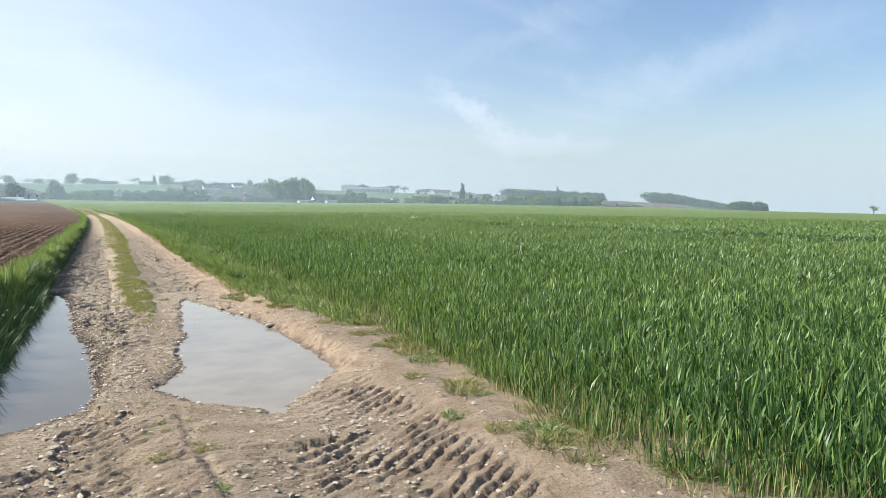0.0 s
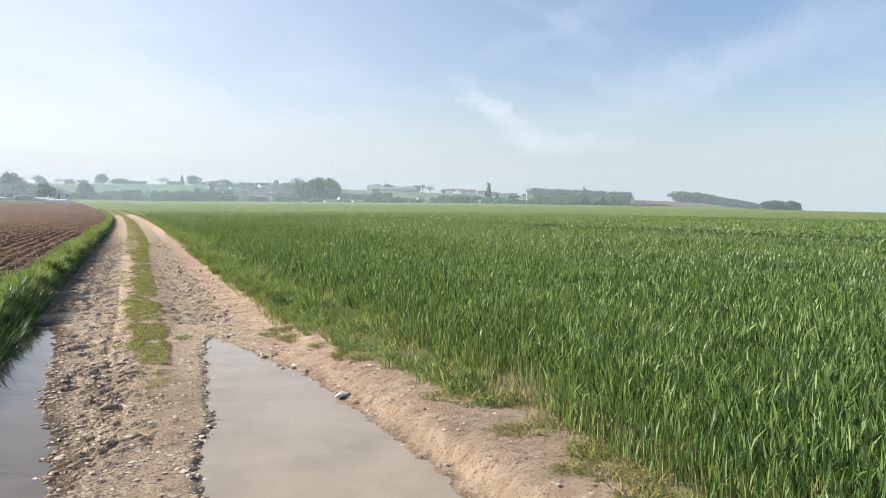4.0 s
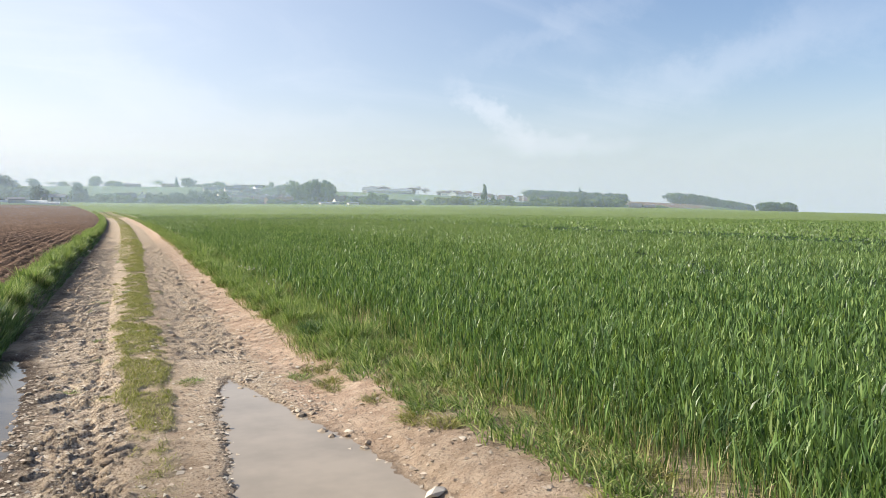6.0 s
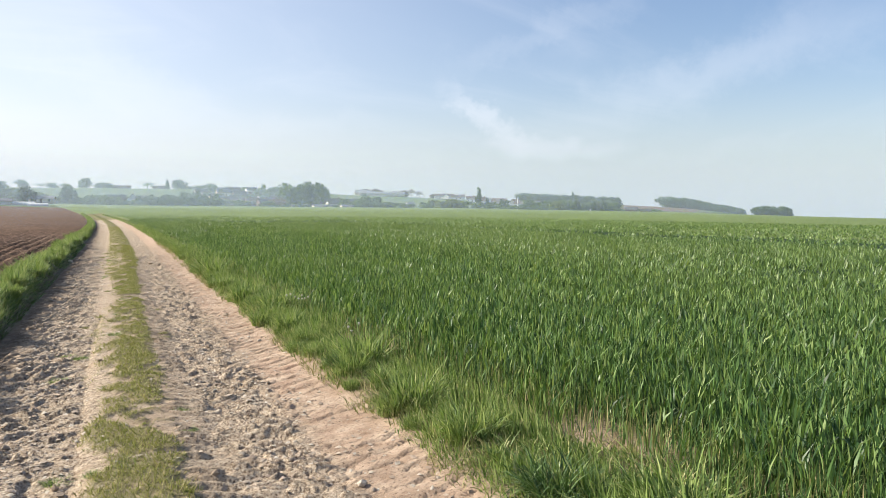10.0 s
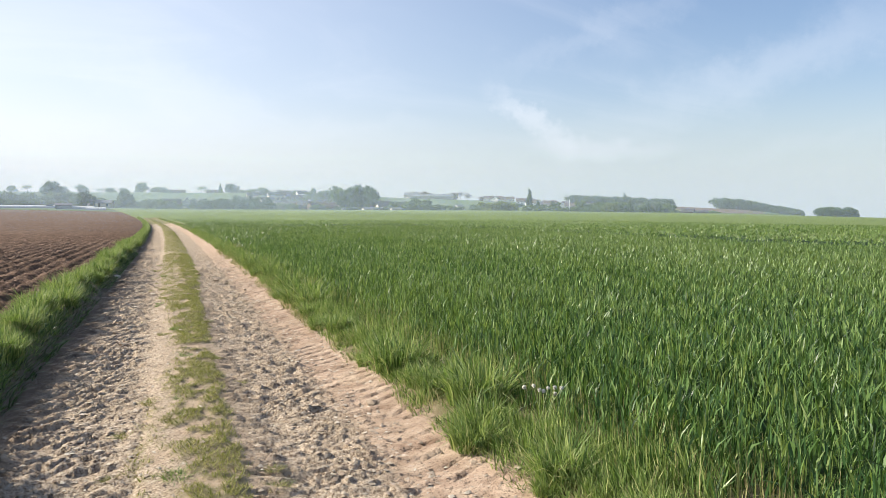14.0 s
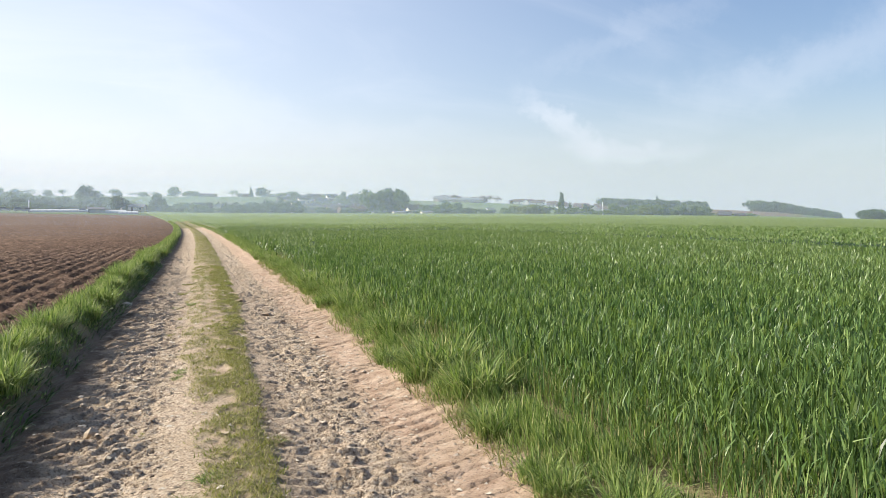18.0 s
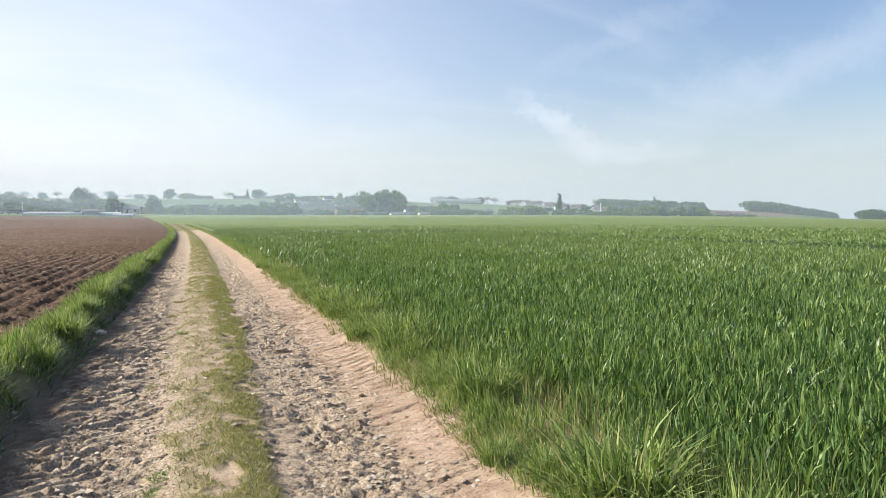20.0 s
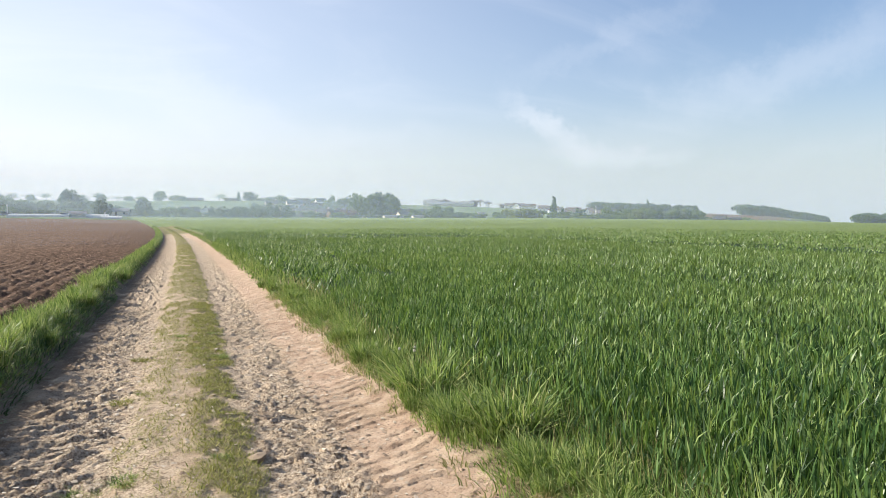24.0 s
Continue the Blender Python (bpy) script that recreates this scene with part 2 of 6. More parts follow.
def soil_material():
    m = Nodes("track_soil")
    big = m.noise(0.9, 3)
    mid = m.noise(6.0, 5, 0.6)
    fine = m.noise(55.0, 5, 0.65)
    tan = m.ramp(mid, [(0.30, (0.32, 0.245, 0.180)), (0.52, (0.46, 0.375, 0.290)), (0.75, (0.58, 0.495, 0.395))])
    grey = m.ramp(fine, [(0.36, (0.165, 0.128, 0.10)), (0.50, (0.44, 0.37, 0.295)), (0.66, (0.72, 0.65, 0.55))])
    pink = m.ramp(mid, [(0.32, (0.30, 0.205, 0.155)), (0.55, (0.50, 0.385, 0.31)), (0.8, (0.63, 0.52, 0.43))])
    c = m.mix(m.attr("stony"), tan, grey)
    c = m.mix(m.attr("clay"), c, pink)
    c = m.mix(m.ramp(big, [(0.35, (0, 0, 0)), (0.7, (0.35, 0.35, 0.35))]), c, (0.32, 0.27, 0.20))
    c = m.mix(m.ramp(fine, [(0.30, (1, 1, 1)), (0.47, (0, 0, 0))]), c, (0.14, 0.098, 0.072))
    c = m.mix(1.0, c, (0.925, 0.875, 0.815), "MULTIPLY")
    # wet soil darkens; the shade at the bank's foot is painted in with it
    c = m.mix(m.attr("wet_and_shade"), c, m.mix(0.80, m.mix(0.62, c, (0.12, 0.072, 0.055)), (0.022, 0.015, 0.012)))
    c = m.mix(m.attr("turf"), c, m.ramp(mid, [(0.3, (0.10, 0.105, 0.04)), (0.7, (0.22, 0.19, 0.09))]))
    rough = m.mix(m.attr("wet_and_shade"), (0.95, 0.95, 0.95), (0.80, 0.80, 0.80))
    grit = m.noise(130.0, 3, 0.7)
    flaky = m.ramp(m.noise(19.0, 6, 0.7, stretch=(0.8, 1.5, 1.0)), [(0.38, (0, 0, 0)), (0.50, (0.55, 0.55, 0.55)), (0.56, (1, 1, 1))])
    c = m.mix(m.ramp(grit, [(0.56, (0, 0, 0)), (0.68, (0.55, 0.55, 0.55))]), c, (0.50, 0.45, 0.38))
    nrm = m.bump(m.mix(0.35, fine, grit), 1.0, 0.016)
    bump2 = m.add("ShaderNodeBump", Strength=0.5, Distance=0.016)
    m.link(flaky, bump2.inputs["Height"]); m.link(nrm, bump2.inputs["Normal"])
    nrm = bump2.outputs[0]
    m.surface(c, rough, nrm, 0.12)
    return m.mat


def plough_material():
    m = Nodes("ploughed_soil")
    mid = m.noise(3.0, 5, 0.65)
    big = m.noise(0.12, 3)
    fine = m.noise(28.0, 5, 0.7)
    c = m.ramp(mid, [(0.34, (0.045, 0.029, 0.021)), (0.52, (0.128, 0.082, 0.056)), (0.72, (0.24, 0.160, 0.112))])
    c = m.mix(m.ramp(big, [(0.4, (0, 0, 0)), (0.65, (0.25, 0.25, 0.25))]), c, (0.20, 0.135, 0.095))
    c = m.mix(m.ramp(fine, [(0.3, (0.7, 0.7, 0.7)), (0.5, (0, 0, 0))]), c, (0.12, 0.075, 0.055))
    m.surface(c, 0.95, m.bump(m.mix(0.6, mid, fine), 1.0, 0.10), 0.15)
    return m.mat


def crop_ground_material():
    m = Nodes("young_crop_canopy")
    v = m.noise(9.0, 6, 0.72)
    far = m.noise(0.035, 4, 0.6, stretch=(1.0, 0.35, 1.0))
    c = m.ramp(v, [(0.36, (0.05, 0.088, 0.028)), (0.48, (0.145, 0.200, 0.058)), (0.62, (0.25, 0.305, 0.100))])
    c = m.mix(m.ramp(far, [(0.35, (0, 0, 0)), (0.7, (0.55, 0.55, 0.55))]), c, (0.20, 0.255, 0.095))
    m.surface(c, 0.75, m.bump(v, 1.0, 0.25), 0.2)
    return m.mat


def pasture_material():
    m = Nodes("hill_pasture")
    v = m.noise(0.02, 5, 0.6)
    f = m.noise(0.5, 4, 0.7)
    c = m.ramp(v, [(0.35, (0.055, 0.095, 0.035)), (0.5, (0.095, 0.145, 0.050)), (0.66, (0.13, 0.155, 0.065))])
    c = m.mix(m.ramp(f, [(0.35, (0.4, 0.4, 0.4)), (0.6, (0, 0, 0))]), c, (0.06, 0.09, 0.035))
    m.surface(c, 0.85, m.bump(f, 0.8, 0.8), 0.2)
    return m.mat


def blade_material(name, stops, through_stops, share, rough, spec, patch=None, far_sheen=None):
    m = Nodes(name)
    r = m.island()
    c = m.ramp(r, stops)
    t = m.ramp(r, through_stops)
    if patch:
        scale, colour, through_colour, lo, hi = patch
        f = m.ramp(m.noise(scale, 3), [(lo, (0, 0, 0)), (hi, (0.25, 0.25, 0.25))])
        c = m.mix(f, c, colour)
        t = m.mix(f, t, through_colour)
        # paler away from the track: the far crop's bright look put into colour
        if far_sheen:
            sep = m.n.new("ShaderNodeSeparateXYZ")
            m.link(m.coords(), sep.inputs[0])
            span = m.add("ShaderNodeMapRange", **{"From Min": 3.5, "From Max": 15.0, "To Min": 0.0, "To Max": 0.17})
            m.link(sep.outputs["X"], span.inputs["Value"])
            c = m.mix(span.outputs[0], c, far_sheen[0])
            t = m.mix(span.outputs[0], t, far_sheen[1])
    m.leafy(c, t, share, rough, spec)
    return m.mat


def water_material(name, depth):
    m = Nodes(name)
    n = m.noise(1.6, 4, 0.6)
    c = m.ramp(n, [(0.35, tuple(v * depth for v in (0.24, 0.200, 0.150))), (0.6, tuple(v * depth for v in (0.30, 0.250, 0.190)))])
    ripple = m.noise(7.0, 3, 0.5)
    m.surface(c, 0.03, m.bump(ripple, 0.018, 0.01), 0.40, ior=1.33)
    return m.mat


def stone_material():
    m = Nodes("field_stone")
    info = m.n.new("ShaderNodeObjectInfo")
    c = m.ramp(info.outputs["Random"], [(0.0, (0.24, 0.18, 0.125)), (0.6, (0.36, 0.29, 0.215)), (1.0, (0.56, 0.49, 0.40))])
    f = m.noise(30.0, 5, 0.7)
    c = m.mix(m.ramp(f, [(0.3, (0.6, 0.6, 0.6)), (0.55, (0, 0, 0))]), c, (0.20, 0.15, 0.11))
    m.surface(c, 0.85, m.bump(f, 0.7, 0.01), 0.3)
    return m.mat


def gravel_material():
    m = Nodes("gravel_and_crumbs")
    c = m.ramp(m.island(), [(0.0, (0.17, 0.125, 0.095)), (0.30, (0.33, 0.27, 0.21)), (0.70, (0.42, 0.365, 0.295)), (1.0, (0.56, 0.51, 0.43))])
    f = m.noise(60.0, 4, 0.7)
    m.surface(m.mix(m.ramp(f, [(0.3, (0.5, 0.5, 0.5)), (0.55, (0, 0, 0))]), c, (0.2, 0.15, 0.11)), 0.9, m.bump(f, 0.6, 0.006), 0.25)
    return m.mat


def flake_material():
    m = Nodes("dried_mud_flakes")
    c = m.ramp(m.island(), [(0.0, (0.24, 0.18, 0.135)), (0.45, (0.40, 0.32, 0.25)), (1.0, (0.54, 0.455, 0.37))])
    f = m.noise(70.0, 4, 0.7)
    m.surface(m.mix(m.ramp(f, [(0.3, (0.5, 0.5, 0.5)), (0.55, (0, 0, 0))]), c, (0.2, 0.145, 0.105)), 0.95, m.bump(f, 0.7, 0.008), 0.15)
    return m.mat


def clod_material():
    m = Nodes("plough_clods")
    c = m.ramp(m.island(), [(0.0, (0.07, 0.043, 0.031)), (0.5, (0.155, 0.100, 0.073)), (1.0, (0.27, 0.185, 0.138))])
    f = m.noise(40.0, 4, 0.7)
    m.surface(m.mix(m.ramp(f, [(0.3, (0.5, 0.5, 0.5)), (0.55, (0, 0, 0))]), c, (0.12, 0.08, 0.06)), 0.95, m.bump(f, 0.7, 0.02), 0.15)
    return m.mat


def plain(name, colour, rough=0.7, spec=0.3, scale=0.8, vary=0.25, metal=0.0):
    """Paint, plaster or sheet with weather marks at two scales."""
    m = Nodes(name)
    dark = tuple(v * (1 - vary) for v in colour)
    c = m.ramp(m.noise(scale, 5, 0.65), [(0.35, dark), (0.6, colour)])
    c = m.mix(m.ramp(m.noise(scale * 9, 3), [(0.3, (0.3, 0.3, 0.3)), (0.55, (0, 0, 0))]), c, dark)
    m.surface(c, rough, None, spec, metal)
    return m.mat


def foliage(name, lo, hi):
    m = Nodes(name)
    c = m.ramp(m.island(), [(0.0, lo), (1.0, hi)])
    t = m.ramp(m.island(), [(0.0, tuple(v * 1.2 for v in lo)), (1.0, tuple(v * 1.3 for v in hi))])
    m.leafy(c, t, 0.3, 0.6, 0.25)
    return m.mat


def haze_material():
    """Distance haze imitated by a pale blue sheet: scatters daylight, thinning out upwards."""
    m = Nodes("haze_sheet")
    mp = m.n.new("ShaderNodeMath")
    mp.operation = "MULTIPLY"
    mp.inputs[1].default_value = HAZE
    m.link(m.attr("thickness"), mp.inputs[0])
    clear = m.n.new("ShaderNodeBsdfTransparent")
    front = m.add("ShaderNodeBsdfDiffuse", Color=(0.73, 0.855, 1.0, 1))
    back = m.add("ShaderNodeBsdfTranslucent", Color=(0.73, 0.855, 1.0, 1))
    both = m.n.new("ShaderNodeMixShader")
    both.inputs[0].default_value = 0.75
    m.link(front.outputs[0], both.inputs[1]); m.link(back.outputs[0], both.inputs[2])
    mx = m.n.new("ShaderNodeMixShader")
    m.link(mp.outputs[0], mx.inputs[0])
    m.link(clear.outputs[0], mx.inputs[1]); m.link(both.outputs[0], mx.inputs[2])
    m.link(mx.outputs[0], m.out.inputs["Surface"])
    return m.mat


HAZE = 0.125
M_SOIL, M_PLOUGH, M_CROP, M_PASTURE = soil_material(), plough_material(), crop_ground_material(), pasture_material()
M_POOL = water_material("darker_standing_water", 0.36)
M_FLAKE = flake_material()
M_WATER, M_STONE, M_GRAVEL, M_CLOD, M_HAZE = water_material("muddy_water", 1.0), stone_material(), gravel_material(), clod_material(), haze_material()
# the last pair of tones imitates the sheen of the crop further off
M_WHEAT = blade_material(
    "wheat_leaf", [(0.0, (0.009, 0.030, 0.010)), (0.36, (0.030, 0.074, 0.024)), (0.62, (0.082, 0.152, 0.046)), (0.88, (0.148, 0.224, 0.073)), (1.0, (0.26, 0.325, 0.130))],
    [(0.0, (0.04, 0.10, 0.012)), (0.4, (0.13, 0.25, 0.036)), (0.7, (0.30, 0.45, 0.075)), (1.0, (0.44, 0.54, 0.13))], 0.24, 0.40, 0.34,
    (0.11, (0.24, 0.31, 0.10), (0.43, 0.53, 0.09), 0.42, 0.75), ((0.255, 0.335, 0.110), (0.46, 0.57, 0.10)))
M_GRASS = blade_material(
    "verge_grass", [(0.0, (0.030, 0.066, 0.017)), (0.45, (0.158, 0.230, 0.066)), (0.85, (0.290, 0.350, 0.115)), (1.0, (0.50, 0.46, 0.24))],
    [(0.0, (0.06, 0.14, 0.016)), (0.45, (0.27, 0.40, 0.066)), (1.0, (0.48, 0.54, 0.18))], 0.28, 0.5, 0.35,
    (0.8, (0.16, 0.20, 0.050), (0.28, 0.35, 0.06), 0.5, 0.75))
# dark tufts of the verge; also stands in for shaded grass below the bank
M_RANK_AND_SHADED = blade_material(
    "rank_and_shaded_grass", [(0.0, (0.020, 0.048, 0.014)), (0.6, (0.060, 0.115, 0.032)), (1.0, (0.19, 0.27, 0.10))],
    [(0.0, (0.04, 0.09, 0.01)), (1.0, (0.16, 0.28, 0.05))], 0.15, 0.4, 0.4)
M_TURF = blade_material(
    "trodden_turf", [(0.0, (0.105, 0.118, 0.026)), (0.45, (0.25, 0.245, 0.070)), (0.80, (0.38, 0.345, 0.130)), (1.0, (0.50, 0.42, 0.23))],
    [(0.0, (0.15, 0.20, 0.03)), (0.7, (0.28, 0.30, 0.06)), (1.0, (0.36, 0.30, 0.13))], 0.3, 0.6, 0.25)
M_DRY = blade_material(
    "flattened_grass", [(0.0, (0.12, 0.15, 0.04)), (0.5, (0.26, 0.26, 0.10)), (1.0, (0.46, 0.39, 0.22))],
    [(0.0, (0.16, 0.20, 0.05)), (1.0, (0.40, 0.34, 0.16))], 0.3, 0.6, 0.25)
# near-black green imitates the shade deep between the wheat leaves
M_LOWER_SHADED = blade_material("shaded_lower_wheat", [(0.0, (0.012, 0.028, 0.008)), (1.0, (0.032, 0.060, 0.015))], [(0.0, (0.05, 0.10, 0.01)), (1.0, (0.08, 0.15, 0.02))], 0.1, 0.7, 0.2)
M_PALE = plain("pale_limestone", (0.52, 0.47, 0.40), 0.85, 0.2, 12.0, 0.25)
M_BARK = plain("bark", (0.14, 0.11, 0.085), 0.9, 0.2, 2.0, 0.4)
M_LEAF_A = foliage("spring_leaves", (0.070, 0.120, 0.050), (0.150, 0.215, 0.090))
M_LEAF_B = foliage("dark_leaves", (0.036, 0.074, 0.040), (0.080, 0.128, 0.065))
M_LEAF_C = foliage("pale_leaves", (0.110, 0.150, 0.050), (0.20, 0.25, 0.09))
M_LEAF_D = foliage("purple_brown_leaves", (0.085, 0.060, 0.050), (0.15, 0.105, 0.085))
M_WHITE = plain("white_render", (0.80, 0.79, 0.76), 0.8, 0.2, 0.4, 0.12)
M_CREAM = plain("cream_render", (0.62, 0.57, 0.48), 0.85, 0.2, 0.4, 0.15)
M_TIMBER = plain("dark_timber_wall", (0.17, 0.125, 0.10), 0.85, 0.2, 0.8, 0.35)
M_BRICKW = plain("brown_brick_wall", (0.22, 0.155, 0.13), 0.9, 0.2, 1.2, 0.3)
M_SLATE = plain("dark_slate_roof", (0.075, 0.078, 0.09), 0.75, 0.25, 0.9, 0.3)
M_GREYROOF = plain("grey_sheet_roof", (0.22, 0.235, 0.25), 0.7, 0.25, 0.5, 0.25)
M_REDROOF = plain("red_tile_roof", (0.125, 0.060, 0.050), 0.8, 0.3, 0.9, 0.3)
M_BROWNROOF = plain("brown_tile_roof", (0.115, 0.085, 0.075), 0.8, 0.3, 0.9, 0.3)
M_PANE = plain("window_pane", (0.05, 0.06, 0.07), 0.08, 0.6, 0.5, 0.2)
M_FRAME = plain("white_frame", (0.78, 0.78, 0.76), 0.5, 0.4, 1.0, 0.1)
M_DOOR = plain("brown_door", (0.14, 0.09, 0.06), 0.6, 0.3, 1.0, 0.25)
M_CLEAR = plain("pale_tunnel_sheet", (0.66, 0.66, 0.63), 0.35, 0.5, 0.3, 0.12)
M_STEEL = plain("pale_steel", (0.82, 0.83, 0.82), 0.45, 0.5, 1.0, 0.15, 0.2)
M_TYRE = plain("tyre_rubber", (0.03, 0.03, 0.03), 0.8, 0.3)
M_CARWHITE = plain("white_car_paint", (0.78, 0.79, 0.80), 0.2, 0.5, 1.0, 0.05)
M_CARGREY = plain("silver_car_paint", (0.42, 0.44, 0.46), 0.25, 0.5, 1.0, 0.08)
M_SEED = plain("dandelion_down", (0.66, 0.63, 0.56), 0.9, 0.2, 20.0, 0.1)
M_STEM = plain("flower_stem", (0.16, 0.20, 0.07), 0.6, 0.3, 10.0, 0.2)

# ---------------------------------------------------------------- mesh helpers
def fast_mesh(name, verts, faces, mats, smooth=False, slots=None):
    """A mesh from arrays: verts (n, 3), faces (m, 3 or 4)."""
    verts, faces = np.asarray(verts, np.float32), np.asarray(faces, np.int32)
    me = bpy.data.meshes.new(name)
    k = faces.shape[1]
    me.vertices.add(len(verts))
    me.vertices.foreach_set("co", verts.ravel())
    me.loops.add(faces.size)
    me.loops.foreach_set("vertex_index", faces.ravel())
    me.polygons.add(len(faces))
    me.polygons.foreach_set("loop_start", np.arange(len(faces), dtype=np.int32) * k)
    if smooth:
        me.polygons.foreach_set("use_smooth", np.ones(len(faces), bool))
    for mt in (mats if isinstance(mats, (list, tuple)) else [mats]):
        me.materials.append(mt)
    if slots is not None:
        me.polygons.foreach_set("material_index", np.asarray(slots, np.int32))
    me.update(calc_edges=True)
    return me


def put_attr(me, name, values):
    a = me.attributes.new(name, "FLOAT", "POINT")
    a.data.foreach_set("value", np.asarray(values, np.float32).ravel())


def bm_mesh(name, bm, mat):
    me = bpy.data.meshes.new(name)
    bm.to_mesh(me)
    bm.free()
    me.materials.append(mat)
    return me


def part(name, bm, mat, parent, label=""):
    """One mesh object under a thing or a part."""
    me = bm if isinstance(bm, bpy.types.Mesh) else bm_mesh(name, bm, mat)
    ob = new(name, me)
    ob.parent = parent
    if label:
        ob["label"] = label
    return ob


def lattice(cols, rows):
    """Quad faces of a grid with that many columns and rows of points."""
    i = np.arange((cols - 1) * (rows - 1))
    a = (i // (cols - 1)) * cols + i % (cols - 1)
    return np.stack([a, a + 1, a + 1 + cols, a + cols], 1)


def smooth01(t):
    t = np.clip(t, 0, 1)
    return t * t * (3 - 2 * t)


def vnoise(x, y, seed):
    xi, yi = np.floor(x).astype(np.int64), np.floor(y).astype(np.int64)
    fx, fy = x - xi, y - yi
    fx, fy = fx * fx * (3 - 2 * fx), fy * fy * (3 - 2 * fy)

    def rnd(a, b):
        h = (a * 374761393 + b * 668265263 + seed * 144665237) & 0xFFFFFFFF
        h = ((h ^ (h >> 13)) * 1274126177) & 0xFFFFFFFF
        return ((h ^ (h >> 16)) & 0xFFFFFF) / 16777216.0

    a = rnd(xi, yi) * (1 - fx) + rnd(xi + 1, yi) * fx
    b = rnd(xi, yi + 1) * (1 - fx) + rnd(xi + 1, yi + 1) * fx
    return a * (1 - fy) + b * fy


def fbm(x, y, seed, octaves=3):
    total, amp, norm = 0.0, 1.0, 0.0
    for k in range(octaves):
        total = total + amp * vnoise(x * 2 ** k + 17.3 * k, y * 2 ** k - 9.1 * k, seed + k)
        norm += amp
        amp *= 0.5
    return total / norm


# ---------------------------------------------------------------- the lie of the land
def terrain(x, y):
    """Height of the open land: nearly flat fields, then the village slope and the hill behind it."""
    r, az = np.hypot(x, y), np.degrees(np.arctan2(x, y))
    field = np.interp(az, [-180, -90, -40, -12, -6, 0, 25, 30, 38, 42, 48, 55, 70, 90, 180],
                      [0, 2, 6, 7.4, 6.2, 4.6, 3.9, 3.0, 2.2, 1.2, -0.5, -2.0, -4, -3, 0])
    far = (r - 150) / 410
    near = field * np.where(far < 0.15, np.maximum(far + 0.15, 0) ** 2 / 0.6, np.minimum(far, 1.15))
    rise = np.tan(np.radians(np.interp(az, [-180, -60, -12, 5, 15, 20, 27, 33, 38, 42, 46, 60, 180],
                                       [1.0, 1.2, 1.45, 1.5, 1.25, 1.1, 0.85, 0.7, 0.5, 0.28, -0.3, -0.6, 0])))
    t = smooth01((r - 620) / 430)
    return near * (1 - t) + (1.55 + rise * np.maximum(r, 1050)) * t


def bend(y):
    """How far the track has swung to the left at y."""
    y = np.asarray(y, float)
    return np.where(y < 45, 0.0, np.where(y < 230, -((y - 45) ** 2) / 4500, -7.6 - 0.085 * (y - 230)))


WATER_RIGHT, WATER_LEFT = 0.025, -0.045


def shore_right(u, y):
    """Inside distance (m) to the outline of the puddle in the right-hand rut."""
    left = np.interp(y, [5.6, 5.95, 6.5, 7.25, 8.3, 9.0, 10.2, 12.2, 12.7], [1.10, 0.62, 0.36, 0.62, 0.68, 0.84, 0.92, 1.07, 1.20])
    right = np.interp(y, [5.6, 6.06, 6.7, 7.6, 9.2, 10.5, 11.1, 12.2, 12.7], [1.25, 1.55, 1.98, 2.0, 1.92, 1.80, 1.64, 1.36, 1.21])
    j = 0.10 * (fbm(u * 7, y * 7, 5) - 0.5) + 0.05 * (vnoise(u * 22, y * 22, 6) - 0.5)
    return np.minimum(np.minimum(u - left, right - u), np.minimum((y - 5.45) * 0.8, (12.75 - y) * 0.6)) + j


def shore_left(u, y):
    """The same for the puddle in the left-hand rut, under the grass bank."""
    right = np.interp(y, [5.7, 6.0, 6.3, 6.8, 7.7, 9.4, 10.0, 11.8, 13.4, 14.2, 14.9], [-0.9, -0.55, -0.2, -0.09, -0.11, -0.19, -0.33, -0.43, -0.53, -0.58, -0.75])
    j = 0.12 * (fbm(u * 7, y * 7, 15) - 0.5) + 0.06 * (vnoise(u * 20, y * 20, 16) - 0.5)
    return np.minimum(np.minimum(right - u, u + 1.35), np.minimum((y - 5.7) * 0.8, (14.9 - y) * 0.5)) + j


def verge_line(y):
    """Right-hand edge of the bare earth."""
    y = np.asarray(y, float)
    base = np.interp(y, [0, 4, 8, 9.5, 11.0, 12.2, 13.3, 15, 20, 25, 36, 60], [2.66, 2.62, 2.85, 2.62, 2.45, 2.2, 1.98, 2.05, 1.98, 1.96, 2.12, 2.0])
    return base + 0.16 * (fbm(y * 1.3, y * 0 + 3.3, 31) - 0.5)


def wheat_line(y):
    """Where the crop begins."""
    y = np.asarray(y, float)
    base = np.interp(y, [0, 5, 8, 11, 13, 14.5, 17, 21, 60], [2.70, 2.66, 2.85, 2.95, 3.10, 2.95, 2.72, 2.66, 2.52])
    return base + 0.22 * (fbm(y * 1.1, y * 0 + 8.8, 32) - 0.5)


def bare(u, y):
    """Bare brown places strewn with straw, between the verge and the crop."""
    return smooth01((fbm(u * 1.3, y * 0.9, 87) - 0.50) / 0.08) * np.exp(-((u - wheat_line(y) - 0.12) / 0.30) ** 2)


